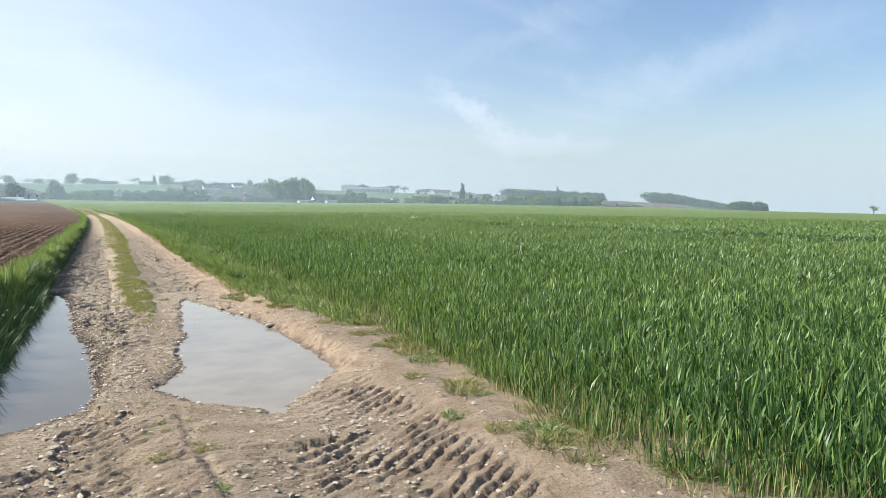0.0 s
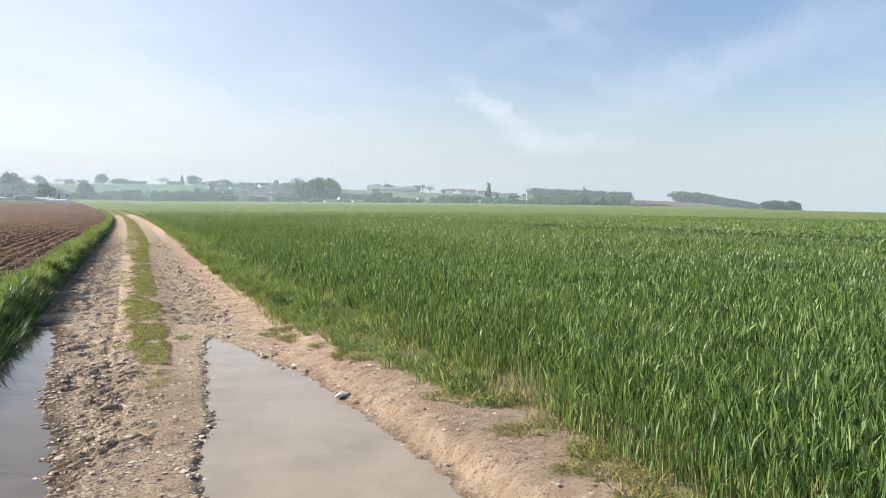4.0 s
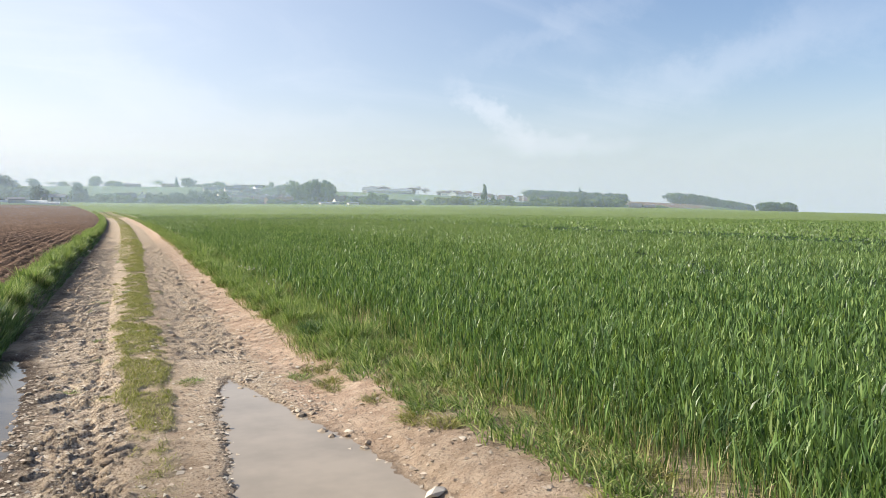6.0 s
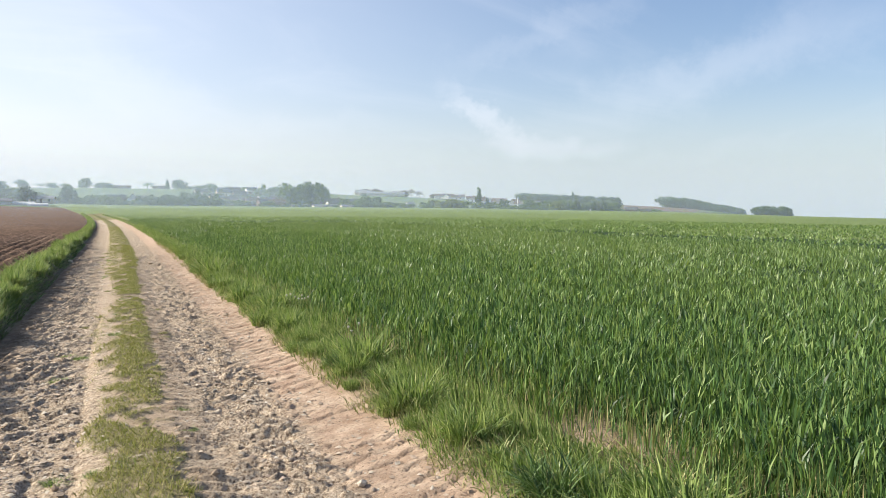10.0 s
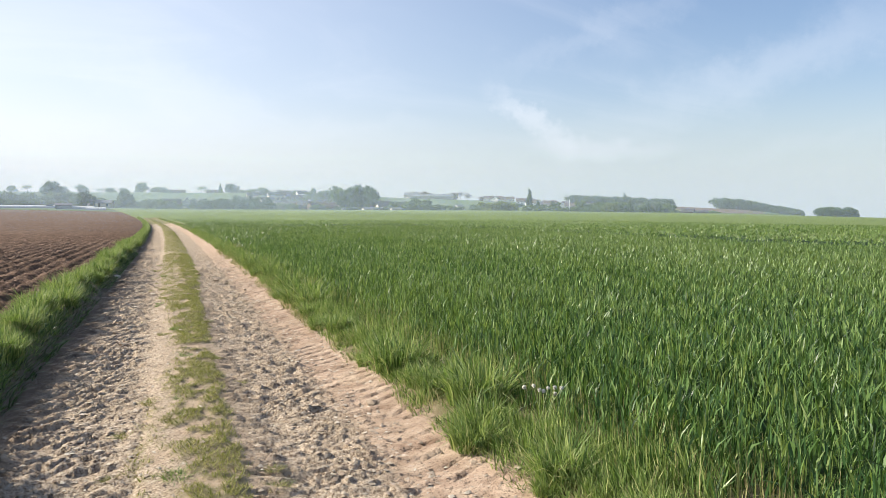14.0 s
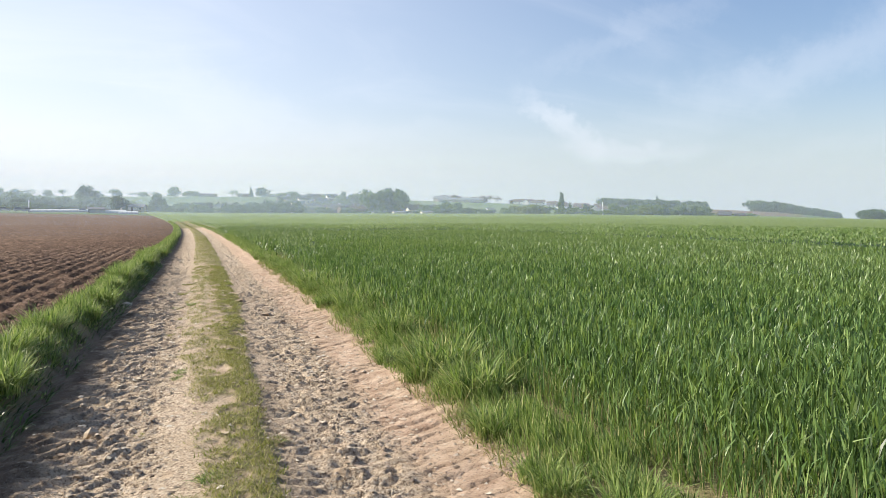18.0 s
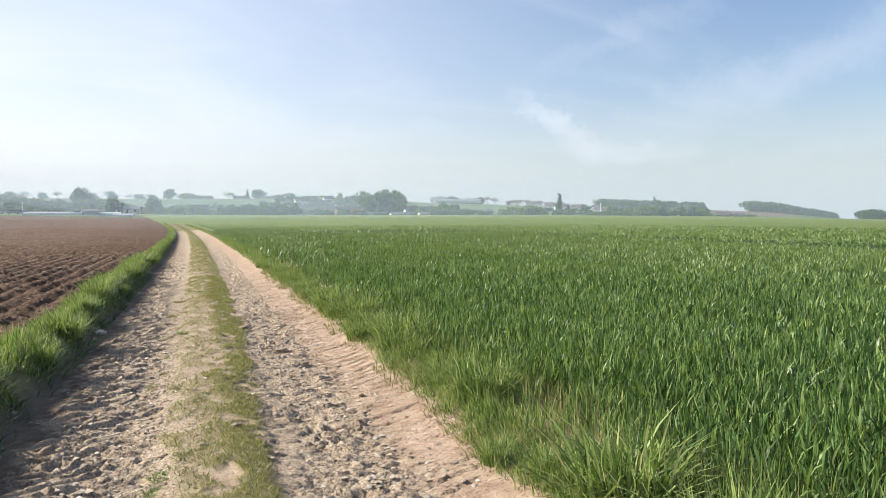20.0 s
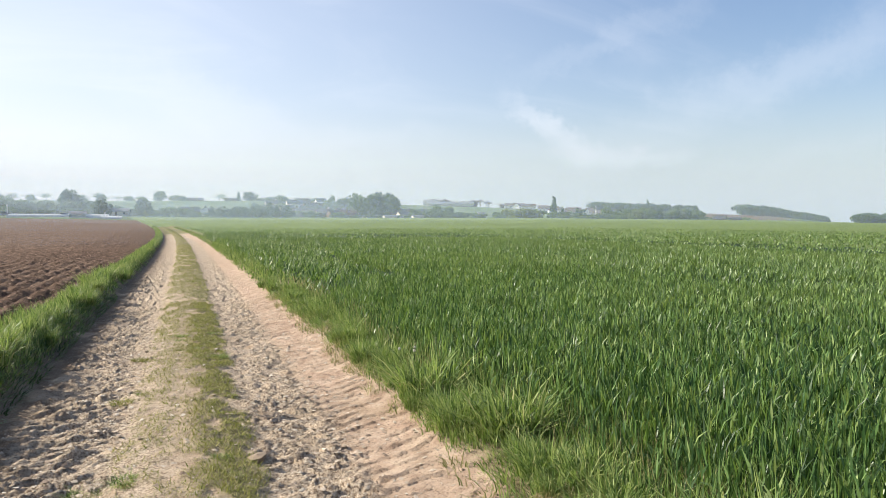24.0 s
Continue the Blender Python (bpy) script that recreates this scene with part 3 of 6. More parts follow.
def strip_mask(u, y):
    """The grassy ridge between the ruts: 1 where it is densest."""
    lo = np.interp(y, [9.5, 11.5, 14.5, 19, 22, 24, 27, 31, 38, 60], [0.38, 0.30, 0.16, 0.12, 0.10, 0.24, 0.26, 0.08, 0.02, 0.0]) + 0.22 * (fbm(y * 1.7, y * 0 + 1, 41) - 0.5)
    hi = np.interp(y, [9.5, 11.5, 14.5, 20, 26, 30, 36, 60], [0.64, 0.70, 0.79, 0.76, 0.80, 0.84, 1.02, 0.95]) + 0.12 * (fbm(y * 1.9, y * 0 + 5, 42) - 0.5)
    m = smooth01((u - lo) / 0.10) * smooth01((hi - u) / 0.10)
    # a paler trodden lane runs along its left half further on
    mid = np.interp(y, [15, 28, 34, 60], [0.22, 0.20, 0.44, 0.42])
    lane = np.exp(-((u - mid) / 0.16) ** 2) * smooth01((y - 15) / 8) * (0.45 + 0.75 * fbm(u * 3, y * 0.6, 43))
    lane = np.maximum(lane, 0.75 * smooth01((mid - u) / 0.1) * smooth01((y - 28) / 5))
    lane = lane * smooth01((54 - y) / 14)
    return np.clip(m * (1 - 0.85 * lane), 0, 1) * smooth01((y - 9.2) / 2.5)


def turf_clump(u, y):
    """Cushions of the trodden turf, with worn gaps across them."""
    c = 0.5 * fbm(u * 4, y * 2.0, 97) + 0.5 * fbm(u * 11 + 3, y * 10, 98)
    return smooth01((c - 0.36) / 0.16)


def lug(phase):
    """Print of a tyre lug: a steep step towards the walker, sloping away behind."""
    f = phase - np.floor(phase)
    return 1 - 2 * np.where(f < 0.14, 1 - f / 0.14, np.clip((f - 0.14) / 0.86, 0, 1) ** 1.6)


def crack(phase):
    """A thin ragged step across smooth trodden clay."""
    f = phase - np.floor(phase)
    return 0.25 * (1 - 2 * f) - np.exp(-((f - 0.90) / 0.075) ** 2)


def track_height(u, y):
    z = 0.0437 * np.clip(u, -1.0, 2.3)
    z = z - 0.045 * np.exp(-np.abs((u + 0.28) / 0.36) ** 3) - 0.05 * np.exp(-np.abs((u - 1.32) / 0.48) ** 3)
    z = z + 0.03 * np.exp(-np.abs((u - 0.45) / 0.32) ** 3)
    z = z + 0.07 * smooth01((u - 1.85) / 0.5)
    # the grass bank and the edge of the ploughland behind it
    z = z + (0.28 + 0.18 * smooth01((16 - y) / 3) * smooth01((y - 6) / 2) - 0.12 * smooth01((6 - y) / 1.5)) * smooth01((-0.93 - u) / 0.34) - 0.30 * smooth01((-1.35 - u) / 0.6)
    # long swells
    z = z + 0.03 * (fbm(u * 1.1, y * 0.8, 51) - 0.5)
    earth = smooth01((u + 0.95) / 0.2) * smooth01((2.9 - u) / 0.5)
    strip = strip_mask(u, y)
    z = z + 0.022 * strip * turf_clump(u, y)
    # rubble: flat broken plates lying across the ruts, with smaller crumbs between
    q = y + np.where(u < 0.45, -0.35, 0.15) * u
    c1, c2 = fbm(u * 3.0, q * 7, 52, 3), fbm(u * 15, y * 22, 53, 2)
    plate = np.clip((fbm(u * 6, q * 19, 56, 3) - 0.50) * 9, -1, 1)
    sliver = lug((q + 0.22 * fbm(u * 3, y * 3, 63) + 0.06 * fbm(u * 16, y * 9, 64, 2)) / 0.095) * smooth01((fbm(u * 6, q * 8, 65, 2) - 0.44) / 0.12)
    bits = np.clip((fbm(u * 20, y * 30, 58, 2) - 0.52) * 8, -1, 1)
    rut = np.exp(-np.abs((u - 1.28) / 0.42) ** 4) + np.exp(-np.abs((u + 0.33) / 0.48) ** 4)
    rough = 0.30 + 0.75 * rut + 0.3 * np.exp(-((u - 0.15) / 0.45) ** 4) * smooth01((14 - y) / 3) + 0.25 * smooth01((u - 1.9) / 0.3) * smooth01((14 - y) / 2)
    rough = rough * (1 - 0.75 * strip) * (1 - 0.75 * np.exp(-((u - 0.20) / 0.17) ** 2) * smooth01((y - 14) / 6)) * (1 - 0.6 * smooth01((u - 1.62) / 0.15))
    rough = rough * (1 - 0.4 * smooth01((6.6 - y) / 0.6)) * (1 + 0.45 * smooth01((y - 7) / 1.5) * smooth01((15 - y) / 2) * smooth01((0.5 - u) / 0.2))
    w = fbm(u * 2.3, y * 2.3, 54)
    mask_a = smooth01((u - 0.71) / 0.06) * smooth01((1.02 - u) / 0.1) * (1 - 0.8 * strip) * smooth01((y - 10) / 4) * smooth01((w - 0.24) / 0.12)
    mask_b = smooth01((u - 1.46) / 0.12) * smooth01((2.16 - u) / 0.10) * smooth01((y - 11) / 2) * smooth01((w - 0.26) / 0.14)
    mask_c = smooth01((u - 0.95) / 0.15) * smooth01((2.15 - u) / 0.2) * smooth01((6.2 - y) / 0.5) * smooth01((w - 0.20) / 0.12)
    mask_d = smooth01((u + 0.78) / 0.08) * smooth01((-0.10 - u) / 0.12) * smooth01((w - 0.33) / 0.12) * smooth01((y - 7) / 3)
    mask_e = smooth01((u - 1.12) / 0.12) * smooth01((1.60 - u) / 0.12) * smooth01((y - 11) / 2) * smooth01((w - 0.46) / 0.10)
    rough = rough * (1 - np.maximum(np.maximum(0.8 * mask_a, 0.5 * mask_c), 0.45 * mask_b))
    z = z + earth * rough * (0.034 * (c1 - 0.47) + 0.014 * plate + 0.024 * sliver + 0.010 * (c2 - 0.5) + 0.005 * bits)
    # prints of tractor lugs: each bar ends in a steep step towards the walker
    ragged = 0.055 * (fbm(u * 6, y * 3, 57) - 0.5) + 0.02 * (fbm(u * 22, y * 12, 61, 2) - 0.5)
    broken = 0.25 + 0.75 * smooth01((fbm(u * 3, y * 4, 60) - 0.34) / 0.2)
    bars_a = lug((y + 0.25 * u + ragged) / 0.15)
    bars_b = crack((y - 0.20 * u + 1.6 * ragged + 0.20 * fbm(u * 1.3, y * 0.9, 62)) / 0.19)
    bars_c = lug((y - 0.60 * u + 2.6 * ragged + 0.16 * fbm(u * 2.5, y * 2.5, 55)) / 0.13)
    bars_d = lug((y - 0.80 * u + 2.0 * ragged) / 0.16)
    bars_e = lug((y + 0.50 * u + 2.0 * ragged) / 0.16)
    z = z + broken * (0.029 * mask_a * bars_a + 0.019 * mask_b * bars_b + 0.021 * mask_c * bars_c + 0.024 * mask_d * bars_d + 0.022 * mask_e * bars_e)
    # one narrow tyre print, wandering over from the turning place into the paler earth
    off = np.interp(y, [3.0, 5.0, 9.0, 12.0, 24.0], [0.62, 0.53, 0.26, 0.10, 0.12]) + 0.02 * np.sin(y * 0.9)
    print_depth = np.exp(-((u - off) / 0.038) ** 2) * smooth01((24 - y) / 2)
    z = z - print_depth * (0.020 + 0.008 * np.sign(np.sin(y * 2 * np.pi / 0.06)))
    # the hollows that hold water
    for s, level in ((shore_right(u, y), WATER_RIGHT), (shore_left(u, y), WATER_LEFT)):
        inside = level - np.clip(s * 0.22, 0, 0.10) + 0.25 * np.clip(z - level, -0.02, 0.02)
        rim = np.maximum(level + (z - level) * smooth01(0.10 - s / 0.22), level + np.clip(-s * 0.35, 0, 0.02) + 0.3 * np.clip(z - level, -0.015, 0.02))
        z = np.where(s > 0, np.minimum(inside, level + 0.012), np.where(s > -0.6, rim, z))
    return z


def land_height(x, y):
    """Ground under the crop, the verge and the ploughland near the track."""
    u = x - bend(y)
    return np.where(u > 2.9, 0.155, track_height(np.clip(u, -2.6, 2.9), y)) + terrain(x, y)


# the open land: one sheet out to the horizon
_u = np.unique(np.round(np.concatenate([-np.geomspace(3, 4300, 46), [-2.6, -2.25, -1.0, 0.0, 1.0, 2.0, 2.9, 3.6, 4.4], np.geomspace(5.4, 4300, 56)]), 3))
_y = np.unique(np.round(np.concatenate([-np.geomspace(4, 3200, 22), np.arange(0, 130, 5.0), np.arange(130, 700, 14.0), np.geomspace(700, 4300, 34)]), 3))
_U, _Y = np.meshgrid(_u, _y)
_X = _U + bend(_Y)
_Z = terrain(_X, _Y)
_near_track = (_U > -2.5) & (_U < 3.5) & (_Y > -4) & (_Y < 205)
_Z = _Z + np.where(_near_track, -0.2, np.where(_U > 3.5, 0.10 + 0.26 * smooth01((_U - 20) / 14), -0.07))
_faces = lattice(len(_u), len(_y))
_cx, _cy, _cu = (_A.ravel()[_faces].mean(1) for _A in (_X, _Y, _U))
_r = np.hypot(_cx, _cy)
_caz = np.degrees(np.arctan2(_cx, _cy))
_slot = np.where((_cu < -2.25) & (_cy < 345) & (_r < 420), 1, np.where((_r < 585) & (_cu > -2.25), 0, np.where((_caz > 36) & (_caz < 41) & (_r > 700) & (_r < 1500), 1, 2)))
ground = new("ground", fast_mesh("ground", np.stack([_X, _Y, _Z], -1).reshape(-1, 3), _faces, [M_CROP, M_PLOUGH, M_PASTURE], True, _slot))
tagged(ground, "open farmland with green crop, brown ploughland and hill pasture", "ground", kind="structure")

# the farm track with its bank, in full relief
_u = np.concatenate([np.arange(-2.7, -0.95, 0.09), np.arange(-0.95, 2.20, 0.0185), np.arange(2.20, 3.6, 0.10)])
_y = np.concatenate([np.arange(-3, 3.2, 0.12), np.arange(3.2, 38, 0.0205), np.arange(38, 46, 0.04), np.arange(46, 62, 0.09), np.arange(62, 110, 0.25), np.arange(110, 206, 0.7)])
_U, _Y = np.meshgrid(_u, _y)
_X = _U + bend(_Y)
_Z = track_height(_U, _Y) + terrain(_X, _Y)
_track_mesh = fast_mesh("farm_track", np.stack([_X, _Y, _Z], -1).reshape(-1, 3), lattice(len(_u), len(_y)), M_SOIL, False)
_n1, _n2 = fbm(_U * 2.2, _Y * 1.1, 61), fbm(_U * 9, _Y * 9, 62)
_sr, _sl = shore_right(_U, _Y), shore_left(_U, _Y)
_wet_and_shade = np.maximum(0.6 * smooth01((_sr + 0.10) / 0.12), smooth01((_sl + 0.30) / 0.3))
# dark band along the bank's foot: wet earth plus the bank's shade, painted in
_wet_and_shade = np.maximum(_wet_and_shade, 0.75 * smooth01((-0.56 - _U - 0.5 * (_n2 - 0.5)) / 0.3) * smooth01((_n1 - 0.1) / 0.25))
_wet_and_shade = np.maximum(_wet_and_shade, (0.10 + 0.42 * _n1) * smooth01((13 - _Y) / 4) * smooth01((3.1 - _U) / 0.5))
put_attr(_track_mesh, "wet_and_shade", np.clip(_wet_and_shade, 0, 1))
put_attr(_track_mesh, "stony", np.clip((np.exp(-np.abs((_U - 1.2) / 0.38) ** 4) + np.exp(-np.abs((_U + 0.1) / 0.5) ** 4)) * smooth01((_n2 - 0.15) / 0.25) * smooth01((_Y - 4) / 4), 0, 1))
put_attr(_track_mesh, "clay", np.clip(smooth01((_U - 1.45) / 0.25) * (0.35 + 0.8 * _n1) * (0.35 + 0.65 * smooth01((_Y - 9) / 4)), 0, 1))
_turf = np.maximum(0.85 * strip_mask(_U, _Y) * turf_clump(_U, _Y), np.maximum(smooth01((-1.0 - _U) / 0.15), 0.9 * smooth01((_U - verge_line(_Y)) / 0.25)))
_turf = np.maximum(_turf, smooth01((_Y - 126) / 16))
_turf = _turf * (1 - 0.9 * bare(_U, _Y))
put_attr(_track_mesh, "turf", np.clip(_turf, 0, 1))
track = tagged(new("farm_track", _track_mesh), "rutted dry earth farm track with stony wheel ruts", "track", kind="structure")

# ploughland beside the bank, furrow by furrow
_u = -1.92 - np.concatenate([np.arange(0, 3.5, 0.05), 3.5 + np.cumsum(np.geomspace(0.06, 1.6, 90))])[::-1]
_y = np.concatenate([np.arange(-6, 8, 0.5), np.arange(8, 46, 0.085), np.arange(46, 80, 0.17), np.arange(80, 150, 0.4), np.arange(150, 330, 1.5)])
_U, _Y = np.meshgrid(_u, _y)
_X = _U + bend(_Y)
_f = np.sin((_U + 0.10 * fbm(_U * 0.7, _Y * 0.5, 71)) * 2 * np.pi / 0.42)
_Z = terrain(_X, _Y) + 0.05 + 0.036 * _f * smooth01((75 - _Y) / 25) + 0.085 * (fbm(_U * 3.2, _Y * 2.4, 72, 3) - 0.5) + 0.062 * np.clip((fbm(_U * 13, _Y * 10, 73, 2) - 0.45) * 3, 0, 1)
_edge = smooth01((-1.92 - _U) / 0.4)
_Z = _Z * _edge + (1 - _edge) * (terrain(_X, _Y) + 0.02)
tagged(new("ploughed_field", fast_mesh("ploughed_field", np.stack([_X, _Y, _Z], -1).reshape(-1, 3), lattice(len(_u), len(_y)), M_PLOUGH, False)),
       "bare reddish brown ploughed field with clods", "field", kind="structure")

# standing water
for _name, _lvl, _rect, _lab in (("puddle", WATER_RIGHT, (0.2, 5.3, 2.0, 12.9), "muddy brown puddle filling the right-hand rut"),
                                 ("puddle", WATER_LEFT, (-1.45, 5.4, 0.05, 15.1), "long still puddle under the grass bank")):
    _gx, _gy = np.meshgrid(np.linspace(_rect[0], _rect[2], 40), np.linspace(_rect[1], _rect[3], 150))
    _s = shore_right(_gx, _gy) if _lvl == WATER_RIGHT else shore_left(_gx, _gy)
    _fc = lattice(40, 150)
    _fc = _fc[(_s.ravel()[_fc] > -0.12).any(1)]
    _v = np.stack([_gx, _gy, np.full_like(_gx, _lvl)], -1).reshape(-1, 3)
    _used, _inv = np.unique(_fc, return_inverse=True)
    tagged(new(_name, fast_mesh(_name, _v[_used], _inv.reshape(-1, 4), M_WATER if _lvl == WATER_RIGHT else M_POOL, True)), _lab, "puddle", kind="structure")

# distant haze put into added sheets across the view, ever further off, thinning upwards
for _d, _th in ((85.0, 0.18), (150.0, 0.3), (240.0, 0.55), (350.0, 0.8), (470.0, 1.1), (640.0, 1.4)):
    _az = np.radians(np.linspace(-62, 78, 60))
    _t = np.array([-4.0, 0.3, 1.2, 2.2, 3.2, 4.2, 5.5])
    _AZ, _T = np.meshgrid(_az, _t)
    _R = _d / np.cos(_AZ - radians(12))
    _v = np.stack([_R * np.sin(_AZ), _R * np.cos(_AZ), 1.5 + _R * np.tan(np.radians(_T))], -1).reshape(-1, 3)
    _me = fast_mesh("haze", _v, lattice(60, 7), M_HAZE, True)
    # thicker leftwards, to imitate the brighter haze on the sun's side
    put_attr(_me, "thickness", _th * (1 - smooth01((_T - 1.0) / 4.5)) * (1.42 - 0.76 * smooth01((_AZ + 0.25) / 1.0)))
    tagged(new("backdrop", _me), "pale blue sheet added to imitate distant haze", "haze", kind="structure")

# ---------------------------------------------------------------- grass and crop
rng = np.random.default_rng(7)


def blade_mesh(name, base, height, width, lean, droop, mat, levels=2):
    """Many separate tapered blades. lean: (n, 2) metres of sideways reach at the tip."""
    n = len(base)
    face = rng.uniform(0, np.pi, n)
    side = np.stack([np.cos(face), np.sin(face), np.zeros(n)], 1) * (width * 0.5)[:, None]
    pts = []
    for k in range(levels + 1):
        t = k / levels
        c = base.copy()
        c[:, :2] += lean * t ** 1.7
        c[:, 2] += height * (t - droop * t ** 3)
        taper = (1.0, 1.0, 0.85, 0.6)[k] if k < levels and levels > 1 else 1.0
        if k < levels:
            pts += [c - side * taper, c + side * taper]
        else:
            pts.append(c)
    m = 2 * levels + 1
    verts = np.stack(pts, 1).reshape(-1, 3)
    one = []
    for k in range(levels - 1):
        a = 2 * k
        one += [(a, a + 1, a + 3), (a, a + 3, a + 2)]
    one.append((2 * levels - 2, 2 * levels - 1, 2 * levels))
    faces = (np.arange(n)[:, None, None] * m + np.array(one)[None]).reshape(-1, 3)
    return fast_mesh(name, verts, faces, mat)


def leaf_mesh(name, base, length, width, tilt, mat):
    """Stiff wheat leaves: a narrow foot, widest at two fifths, folded a little there, then a straight point."""
    n = len(base)
    a, face = rng.uniform(0, 2 * np.pi, n), rng.uniform(0, np.pi, n)
    way = np.stack([np.cos(a), np.sin(a)], 1)
    side = np.stack([np.cos(face), np.sin(face), rng.normal(0, 0.15, n)], 1) * (width * 0.5)[:, None]
    mid, tip = base.copy(), base.copy()
    flat = tilt > 0.7
    side[flat, :2] = np.stack([-way[flat, 1], way[flat, 0]], 1) * (width[flat] * 0.5)[:, None]
    mid[:, :2] += way * (length * 0.42 * np.sin(tilt * 0.6))[:, None]
    mid[:, 2] += length * 0.42 * np.cos(tilt * 0.6)
    tip[:, :2] = mid[:, :2] + way * (length * 0.58 * np.sin(tilt * 1.3))[:, None]
    tip[:, 2] = mid[:, 2] + length * 0.58 * np.cos(tilt * 1.3)
    verts = np.stack([base, mid - side, mid + side, tip], 1).reshape(-1, 3)
    faces = (np.arange(n)[:, None, None] * 4 + np.array([(0, 2, 1), (1, 2, 3)])[None]).reshape(-1, 3)
    return fast_mesh(name, verts, faces, mat)


def scatter(u0, u1, y0, y1, density):
    n = int((u1 - u0) * (y1 - y0) * density)
    return rng.uniform(u0, u1, n), rng.uniform(y0, y1, n)


def seat(u, y, sink=0.01):
    x = u + bend(y)
    return np.stack([x, y, land_height(x, y) - sink], 1)


def hollows(u, y):
    """Thin and lodged places in the crop, and faint drilling tracks."""
    total = 0.0
    for cx, cy, rx, ry in ((21.5, 39.4, 2.6, 1.0), (24.6, 44.8, 2.8, 1.0), (17.9, 17.0, 1.6, 0.9), (20.0, 20.2, 1.6, 0.8), (52.0, 105.0, 9.0, 2.5), (63.0, 90.0, 6.0, 2.0), (30.0, 158.0, 14.0, 4.0), (36.0, 190.0, 16.0, 4.0)):
        total = total + np.exp(-((u - cx) / rx) ** 2 - ((y - cy) / ry) ** 2)
    return np.clip(total + 0.5 * smooth01((fbm(u * 1.2, y * 0.5, 86) - 0.70) / 0.05), 0, 1)


def wheat_part(u0, u1, y0, y1, density, width, length=(0.11, 0.20), off=0.30, single=False, lay=0.0):
    """Leaves of the crop: stiff points at the top, longer down to the soil along the edge."""
    u, y = scatter(u0, u1, y0, y1, density)
    keep = (u > wheat_line(y)) & (y > 0.56 * u - 0.4)
    keep &= rng.random(len(u)) < smooth01((185 - np.hypot(u, y)) / 140) * np.clip(0.55 + (u - wheat_line(y)) * 1.1, 0, 1) * (1 - 0.8 * hollows(u, y)) * (1 - 0.85 * bare(u, y))
    u, y = u[keep], y[keep]
    b = seat(u, y)
    n = len(u)
    rim = smooth01((u - wheat_line(y)) / 0.9)
    low = rng.random(n) < 0.80 * (1 - rim) + 0.02
    tall = (1 - 0.40 * hollows(u, y)) * (0.86 + 0.26 * fbm(u * 0.9, y * 0.9, 81) - 0.16 * smooth01((fbm(u * 0.13, y * 0.3, 82) - 0.60) / 0.08))
    b[:, 2] += np.where(low, 0.02 * rng.random(n), (off - (0.05 if single else 0.21) * rng.random(n)) * tall * (0.70 + 0.30 * rim))
    ll = rng.uniform(*length, n) * np.where(low, 1.3 + 0.5 * rim, 1.0)
    tilt = np.minimum(np.abs(rng.normal(0, 0.34, n)) + 0.04 + lay + 0.5 * (rng.random(n) < 0.2), 1.25)
    w = width * rng.uniform(0.65, 1.25, n) * np.where(low, 0.8, 1.0)
    if single:
        a = rng.uniform(0, 2 * np.pi, n)
        turn = a + np.pi / 2 + rng.normal(0, 0.5, n)
        side = np.stack([np.cos(turn), np.sin(turn), np.zeros(n)], 1) * (w * 0.5)[:, None]
        tip = b + np.stack([np.cos(a) * np.sin(tilt), np.sin(a) * np.sin(tilt), np.cos(tilt)], 1) * ll[:, None]
        return fast_mesh("wheat", np.stack([b - side, b + side, tip], 1).reshape(-1, 3), np.arange(3 * n).reshape(-1, 3), M_WHEAT)
    return leaf_mesh("wheat", b, ll, w, tilt, M_WHEAT)


wheat = tagged(new("wheat_field"), "dense green young wheat standing knee high", "wheat", kind="stuff")
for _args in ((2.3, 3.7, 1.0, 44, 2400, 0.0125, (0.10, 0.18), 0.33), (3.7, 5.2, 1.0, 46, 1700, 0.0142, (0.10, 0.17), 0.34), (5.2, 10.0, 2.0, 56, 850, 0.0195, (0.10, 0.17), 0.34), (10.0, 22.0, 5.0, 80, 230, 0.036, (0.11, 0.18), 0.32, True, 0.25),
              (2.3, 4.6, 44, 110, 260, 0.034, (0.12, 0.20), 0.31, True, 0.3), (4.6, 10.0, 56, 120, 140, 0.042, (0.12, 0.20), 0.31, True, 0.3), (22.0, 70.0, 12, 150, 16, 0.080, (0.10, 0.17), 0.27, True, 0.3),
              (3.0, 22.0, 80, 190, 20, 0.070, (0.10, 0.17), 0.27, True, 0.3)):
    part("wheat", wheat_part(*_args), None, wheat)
# the crop goes on behind the walker
_wu, _wy = scatter(2.6, 40.0, -4, 22, 45)
_k = (_wy <= 0.56 * _wu - 0.4) & (_wu > wheat_line(_wy))
_wu, _wy = _wu[_k], _wy[_k]
_b = seat(_wu, _wy)
_b[:, 2] += 0.22
part("wheat", blade_mesh("wheat", _b, rng.uniform(0.12, 0.30, len(_wu)), np.full(len(_wu), 0.06), rng.normal(0, 0.05, (len(_wu), 2)), np.zeros(len(_wu)), M_WHEAT, 1), None, wheat)
# stems along the open edge of the crop
_su, _sy = scatter(2.4, 3.7, 1.0, 48, 260)
_k = (_su > wheat_line(_sy)) & (_su < wheat_line(_sy) + 0.75)
_su, _sy = _su[_k], _sy[_k]
_b = seat(_su, _sy)
part("stems", blade_mesh("stems", _b, rng.uniform(0.14, 0.30, len(_su)), np.full(len(_su), 0.005), rng.normal(0, 0.02, (len(_su), 2)), np.zeros(len(_su)), M_DRY, 2), None, wheat)
